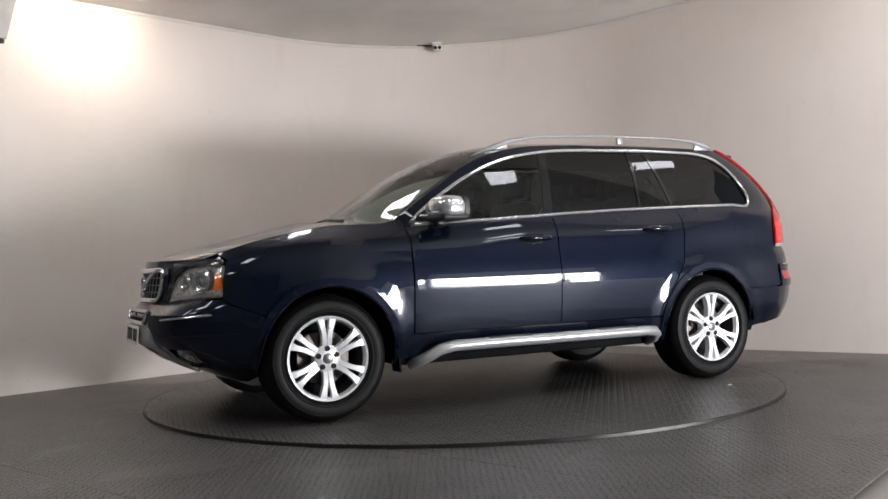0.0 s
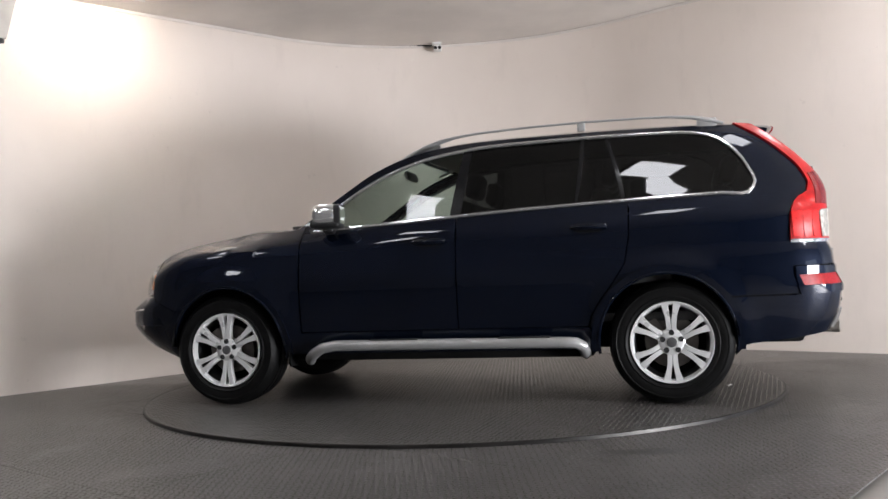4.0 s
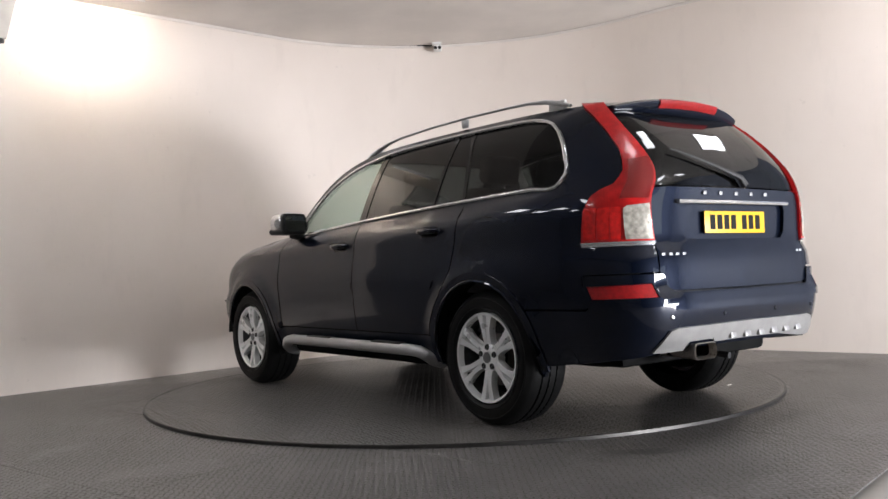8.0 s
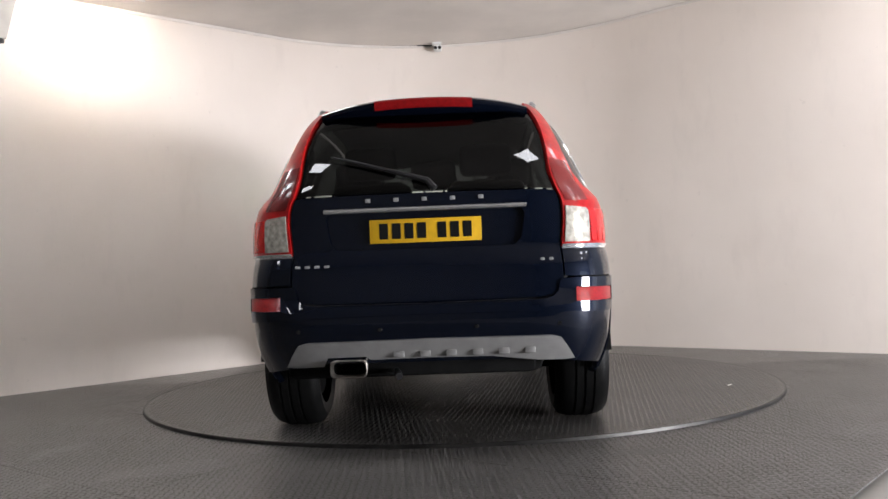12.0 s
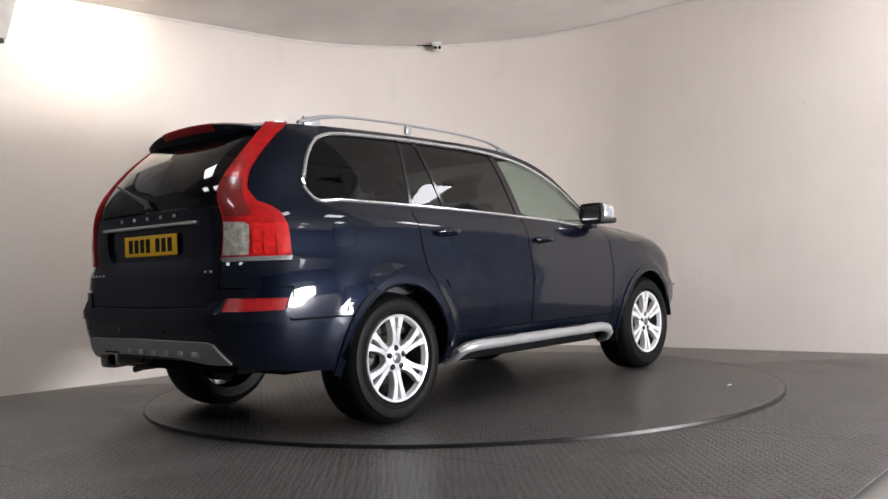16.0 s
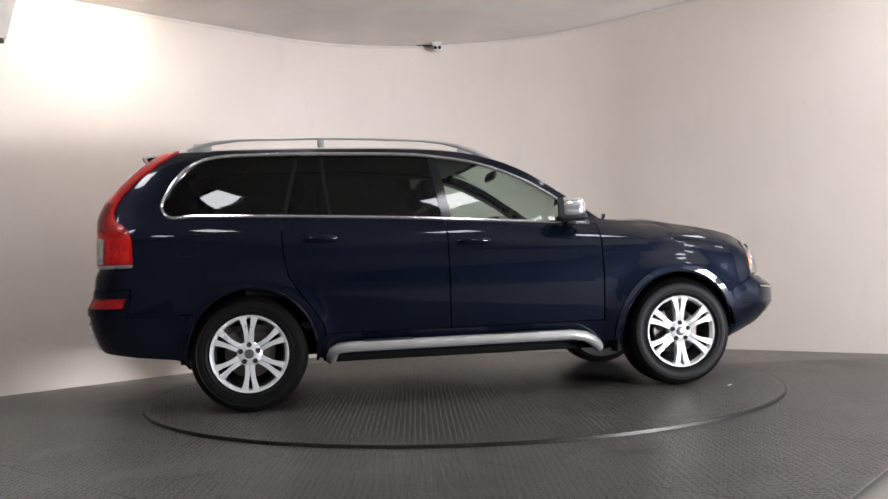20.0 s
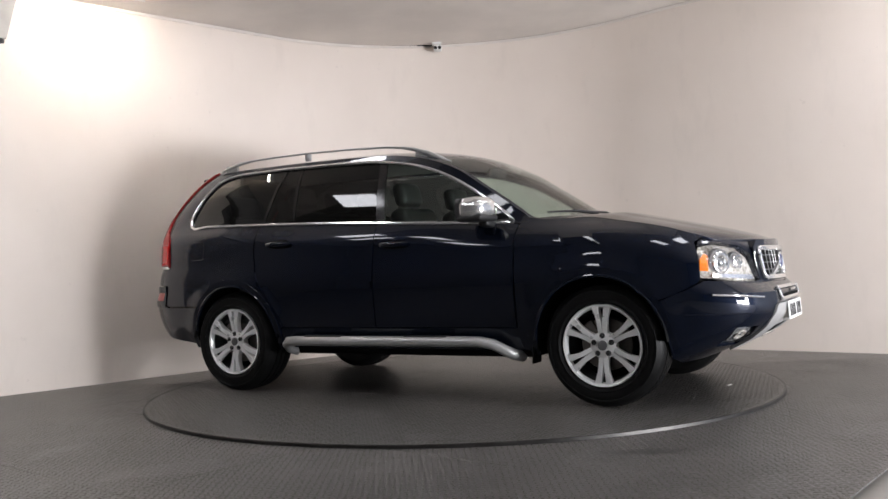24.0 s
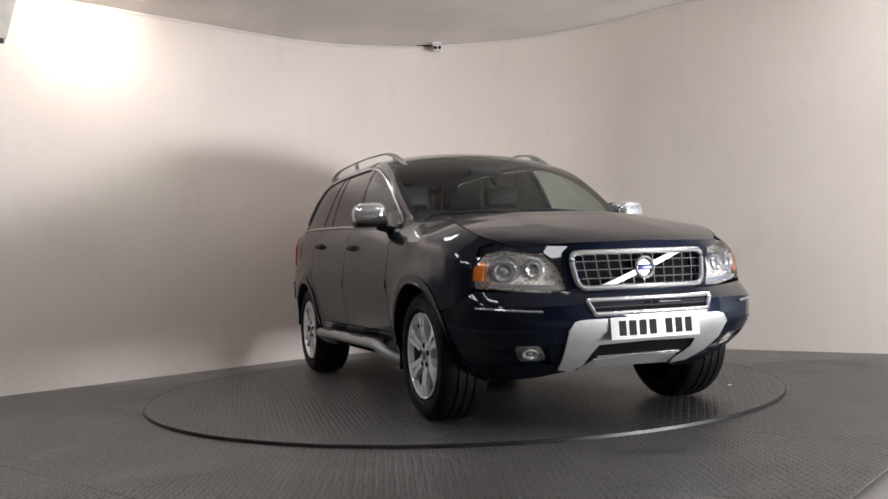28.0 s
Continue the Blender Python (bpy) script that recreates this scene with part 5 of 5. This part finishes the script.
# ---- flanks ----
for side in "LR":
    k = 1 if side == "L" else -1
    for x0, x1, z0, name in ((-0.085, 0.125, 1.020, "door_handle"), (-1.075, -0.865, 1.066, "door_handle")):
        # black patch laid on the flat door skin, painting the shade of a handle hollow
        panel("handle_shade", rounded([(s_of("x", x0 + 0.03, z0), z0 - 0.030), (s_of("x", x1 - 0.02, z0), z0 - 0.030), (s_of("x", x1 - 0.02, z0), z0 + 0.030), (s_of("x", x0 + 0.03, z0), z0 + 0.030)], 0.03), GLOSS_BLACK, car, side, lift=0.0015, thick=0.004, step=0.03)
        hp = []
        for j in range(7):
            x = x0 + (x1 - x0) * j / 6
            p = S(s_of("x", x, z0), z0)
            hp.append((p[0], (p[1] + 0.012 + 0.022 * math.sin(math.pi * j / 6) ** 0.6) * k, p[2] + 0.004))
        part(name, tube(hp, [0.012, 0.015, 0.016, 0.016, 0.016, 0.015, 0.012], 10, squash=1.15), PAINT, car, "body-coloured pull handle")
    for x0, x1 in ((-0.139, 0.872), (-1.03, -0.161)):
        z0 = 0.735
        mo = rounded([(s_of("x", x0 + (0.04 if x0 < -1 else 0.0), z0), z0), (s_of("x", x1, z0), z0), (s_of("x", x1, z0 + 0.05), z0 + 0.055), (s_of("x", x0, z0 + 0.05), z0 + 0.055)], 0.012)
        panel("door_moulding", mo, PAINT, car, side, lift=0.006, thick=0.007, step=0.05, label="body-coloured door moulding")
    # wheel arch lips
    for c in (FA, RA):
        lip = []
        for j in range(33):
            a = radians(-8 + 196 * j / 32)
            x, z = c + 0.401 * math.cos(a), 0.365 + 0.416 * math.sin(a)
            p = S(s_of("x", x, z), z)
            lip.append((p[0], (p[1] + 0.002) * k, p[2]))
        part("arch_lip", tube(lip, 0.010, 8), PAINT, car)
        panel("arch_flare", arc(c, -6, 186, 0.460, 40) + arc(c, 186, -6, 0.414, 40), PAINT, car, side, lift=0.0075, thick=0.013, step=0.03, label="raised body-coloured wheel arch flare")
    # step bar
    run_pts = [(0.875, 0.80, 0.285), (0.845, 0.875, 0.305), (0.80, 0.925, 0.338), (0.74, 0.950, 0.372), (0.65, 0.955, 0.388), (0.3, 0.955, 0.388), (-0.3, 0.955, 0.386), (-0.80, 0.955, 0.384), (-0.875, 0.945, 0.378), (-0.91, 0.92, 0.355), (-0.918, 0.88, 0.325), (-0.92, 0.80, 0.30)]
    step = part("step_bar", tube([(x, y * k, z) for x, y, z in run_pts], 0.034, 14), SATIN, car, "satin silver side step bar with black pads")
    for x0, x1 in ((-0.72, -0.40), (0.10, 0.42)):
        bm = bmesh.new()
        box(bm, ((x0 + x1) / 2, 0.945 * k, 0.413), (x1 - x0, 0.055, 0.022), bevel=0.007)
        part("step_pad", bm, BLACK, step, "black rubber tread pad")
    for x in (0.55, -0.2, -0.75):
        part("step_bracket", tube([(x, 0.94 * k, 0.37), (x, 0.80 * k, 0.36)], 0.018, 8), BLACK, step)
    # roof rail
    rp = [(0.285, 1.580), (0.20, 1.616), (0.10, 1.658), (0.0, 1.692), (-0.10, 1.714), (-0.25, 1.731), (-0.60, 1.746), (-0.95, 1.752), (-1.30, 1.752), (-1.48, 1.748), (-1.62, 1.734), (-1.72, 1.710), (-1.80, 1.686)]
    rail = part("roof_rail", tube([(x, (0.585 - 0.02 * abs(x + 0.9)) * k, z) for x, z in rp], [0.010, 0.022, 0.024, 0.019, 0.013, 0.010, 0.0095, 0.0095, 0.0095, 0.011, 0.017, 0.020, 0.012], 10, squash=0.75), SATIN, car, "satin silver roof rail")
    for x, z in ((0.06, 1.655), (-0.93, 1.722), (-1.70, 1.700)):
        bm = bmesh.new()
        box(bm, (x, (0.578 - 0.02 * abs(x + 0.9)) * k, z), (0.12 if x > -0.9 or x < -1 else 0.05, 0.026, 0.055), (0, 22 if x > 0 else 0, 0), 0.010)
        part("rail_foot", bm, SATIN, rail)
    # mirror
    bm = bmesh.new()
    box(bm, (0, 0, 0), (0.195, 0.215, 0.150), bevel=0.062, segments=6)
    for vert in bm.verts:
        vert.co.x *= 1 - 0.9 * max(0, vert.co.y * 1.0) - 0.5 * max(0, -vert.co.z)
        vert.co.z *= 1 - 0.35 * max(0, vert.co.y)
    mirror = part("door_mirror", bm, MIRROR_COVER, car, "door mirror with a bright silver cover")
    mirror.matrix_local = Matrix.Translation((0.668, 0.962 * k, 1.215)) @ Matrix.Rotation(radians(8 * k), 4, "Z") @ Matrix.Diagonal((1, k, 1, 1))
    bm = bmesh.new()
    box(bm, (-0.078, 0, 0.0), (0.036, 0.200, 0.138), bevel=0.034, segments=4)
    part("mirror_back", bm, BLACK, mirror)
    bm = bmesh.new()
    face = rounded([(-0.085, -0.052), (0.085, -0.052), (0.081, 0.055), (-0.081, 0.055)], 0.034, 5)
    fronts = [bm.verts.new((-0.0985, a, b)) for a, b in face]
    backs = [bm.verts.new((-0.093, a, b)) for a, b in face]
    bm.faces.new(fronts)
    bm.faces.new(backs)
    for j in range(len(face)):
        bm.faces.new((fronts[j], fronts[(j + 1) % len(face)], backs[(j + 1) % len(face)], backs[j]))
    part("mirror_glass", bm, MIRROR, mirror, "mirror glass")
    bm = bmesh.new()
    box(bm, (0.000, -0.004, -0.056), (0.190, 0.206, 0.046), bevel=0.022, segments=4)
    box(bm, (0.01, -0.10, -0.090), (0.07, 0.11, 0.045), (12, 0, 0), 0.015, 3)
    part("mirror_foot", bm, BLACK, mirror, "black mirror underside and foot")
    panel("mirror_sail", [sx(0.70, float(belt(0.7)) + 0.006), sx(0.81, 1.128), sx(0.80, 1.165), sx(0.72, 1.225)], GLOSS_BLACK, car, side, lift=-0.003, thick=0.006, step=0.03)
    # mud flap behind each front wheel, and the fuel flap
    bm = bmesh.new()
    box(bm, (0.985, 0.835 * k, 0.325), (0.014, 0.12, 0.15), (0, 4, 0), 0.005)
    part("mud_flap", bm, UNDER, car, "black mud flap")
fl = rounded([(-1.665, 0.985), (-1.80, 0.985), (-1.80, 1.12), (-1.665, 1.12)], 0.03)
panel("fuel_flap", fl, PAINT, car, "R", lift=0.0015, thick=0.003, step=0.03)
a = np.array(refine(fl, 0.02))
part("flap_gap", tube([(p[0], -(p[1] + 0.001), p[2]) for p in S(a[:, 0], a[:, 1])], 0.0022, 6, closed=True), GLOSS_BLACK, car)

# windscreen wipers
for y0, y1 in ((0.42, -0.22), (-0.18, -0.66)):
    p0 = top(np.array([0.985]), np.array([y0 / 0.80]))[0, 0]
    p1 = top(np.array([0.93]), np.array([y1 / 0.80]))[0, 0]
    part("wiper", tube([Vector(p0) + Vector((0.01, 0, 0.012)), Vector(p0).lerp(Vector(p1), 0.5) + Vector((0.03, 0, 0.030)), Vector(p1) + Vector((0.012, 0, 0.022))], [0.012, 0.008, 0.005], 8), BLACK, car, "black windscreen wiper")

# ---- cabin ----
def seat(x, y, lift=0.0, w=0.50):
    bm = bmesh.new()
    box(bm, (0.10, 0, 0.70), (0.52, w, 0.16), (0, -6, 0), 0.05, 3)
    ob = part("seat", bm, LEATHER, car, "dark leather seat")
    bm = bmesh.new()
    box(bm, (-0.20, 0, 1.0), (0.14, w * 0.94, 0.60), (0, -16, 0), 0.05, 3)
    part("backrest", bm, LEATHER, ob)
    bm = bmesh.new()
    box(bm, (-0.315, 0, 1.395), (0.10, min(0.27, w * 0.7), 0.17), (0, -12, 0), 0.04, 3)
    part("headrest", bm, LEATHER, ob)
    for d in (-0.06, 0.06):
        part("headrest_post", tube([(-0.285, d, 1.25), (-0.305, d, 1.34)], 0.007, 6), CHROME, ob)
    ob.matrix_local = Matrix.Translation((x, y, lift))


for y in (0.37, -0.37):
    seat(0.12, y)
for y in (0.46, 0.0, -0.46):
    seat(-0.78, y, 0.03, 0.42)
for y in (0.30, -0.30):
    seat(-1.52, y, 0.02, 0.44)
bm = bmesh.new()
box(bm, (0.86, 0, 1.005), (0.42, 1.42, 0.20), (0, 6, 0), 0.06, 3)
box(bm, (0.70, -0.37, 1.10), (0.20, 0.34, 0.07), (0, 10, 0), 0.03, 3)
box(bm, (0.52, 0, 0.82), (0.42, 0.26, 0.30), (0, 20, 0), 0.04, 3)
part("dashboard", bm, TRIM_DARK, car, "dark dashboard")
wheel_c = Matrix.Translation((0.50, -0.37, 1.075)) @ Matrix.Rotation(radians(64), 4, "Y")
bm = tube([(0.185 * math.cos(t), 0.185 * math.sin(t), 0) for t in (2 * math.pi * k / 36 for k in range(36))], 0.016, 8, closed=True)
box(bm, (0, 0, 0.01), (0.12, 0.16, 0.05), bevel=0.02)
box(bm, (0, 0.11, 0), (0.03, 0.15, 0.02), bevel=0.006)
box(bm, (0, -0.11, 0), (0.03, 0.15, 0.02), bevel=0.006)
box(bm, (0.11, 0, 0), (0.15, 0.04, 0.02), bevel=0.006)
sw = part("steering_wheel", bm, TRIM_DARK, car, "black steering wheel")
sw.matrix_local = wheel_c
bm = bmesh.new()
box(bm, (0.36, 0, 1.535), (0.04, 0.26, 0.07), (0, 20, 0), 0.02, 3)
part("cabin_mirror", bm, TRIM_DARK, car, "black cabin mirror")
bm = bmesh.new()
box(bm, (-0.55, 0, 0.52), (2.9, 1.66, 0.06), bevel=0.02)
box(bm, (-2.0, 0, 0.80), (0.55, 1.30, 0.40), bevel=0.05)
part("cabin_floor", bm, TRIM_DARK, car)
for k in (1, -1):
    bm = bmesh.new()
    box(bm, (-0.30, 0.795 * k, 0.93), (2.30, 0.05, 0.44), bevel=0.02)
    part("door_lining", bm, TRIM_DARK, car)
lining = top(np.linspace(0.10, -2.0, 30), np.linspace(-0.97, 0.97, 24))
lv = lining.reshape(-1, 3) - (0, 0, 0.028)
link_mesh("headlining", np.concatenate([lv, lv + (0, 0, 0.008)]), [(i * 24 + j, i * 24 + j + 1, (i + 1) * 24 + j + 1, (i + 1) * 24 + j) for i in range(29) for j in range(23)], LINING, car, "pale cabin headlining")


def motions():
    rows_car, rows_table = [], []
    for k in range(57):
        t = k * 0.5
        yaw = 207.14 - 9.8212 * t
        turn = pose(0, 0, 0, 0, 0, yaw)
        rows_table.append((t, turn))
        rows_car.append((t, turn @ pose(-0.0598, 0.1137, 0.0)))
    walk(turntable, rows_table)
    walk(car, rows_car)


motions()
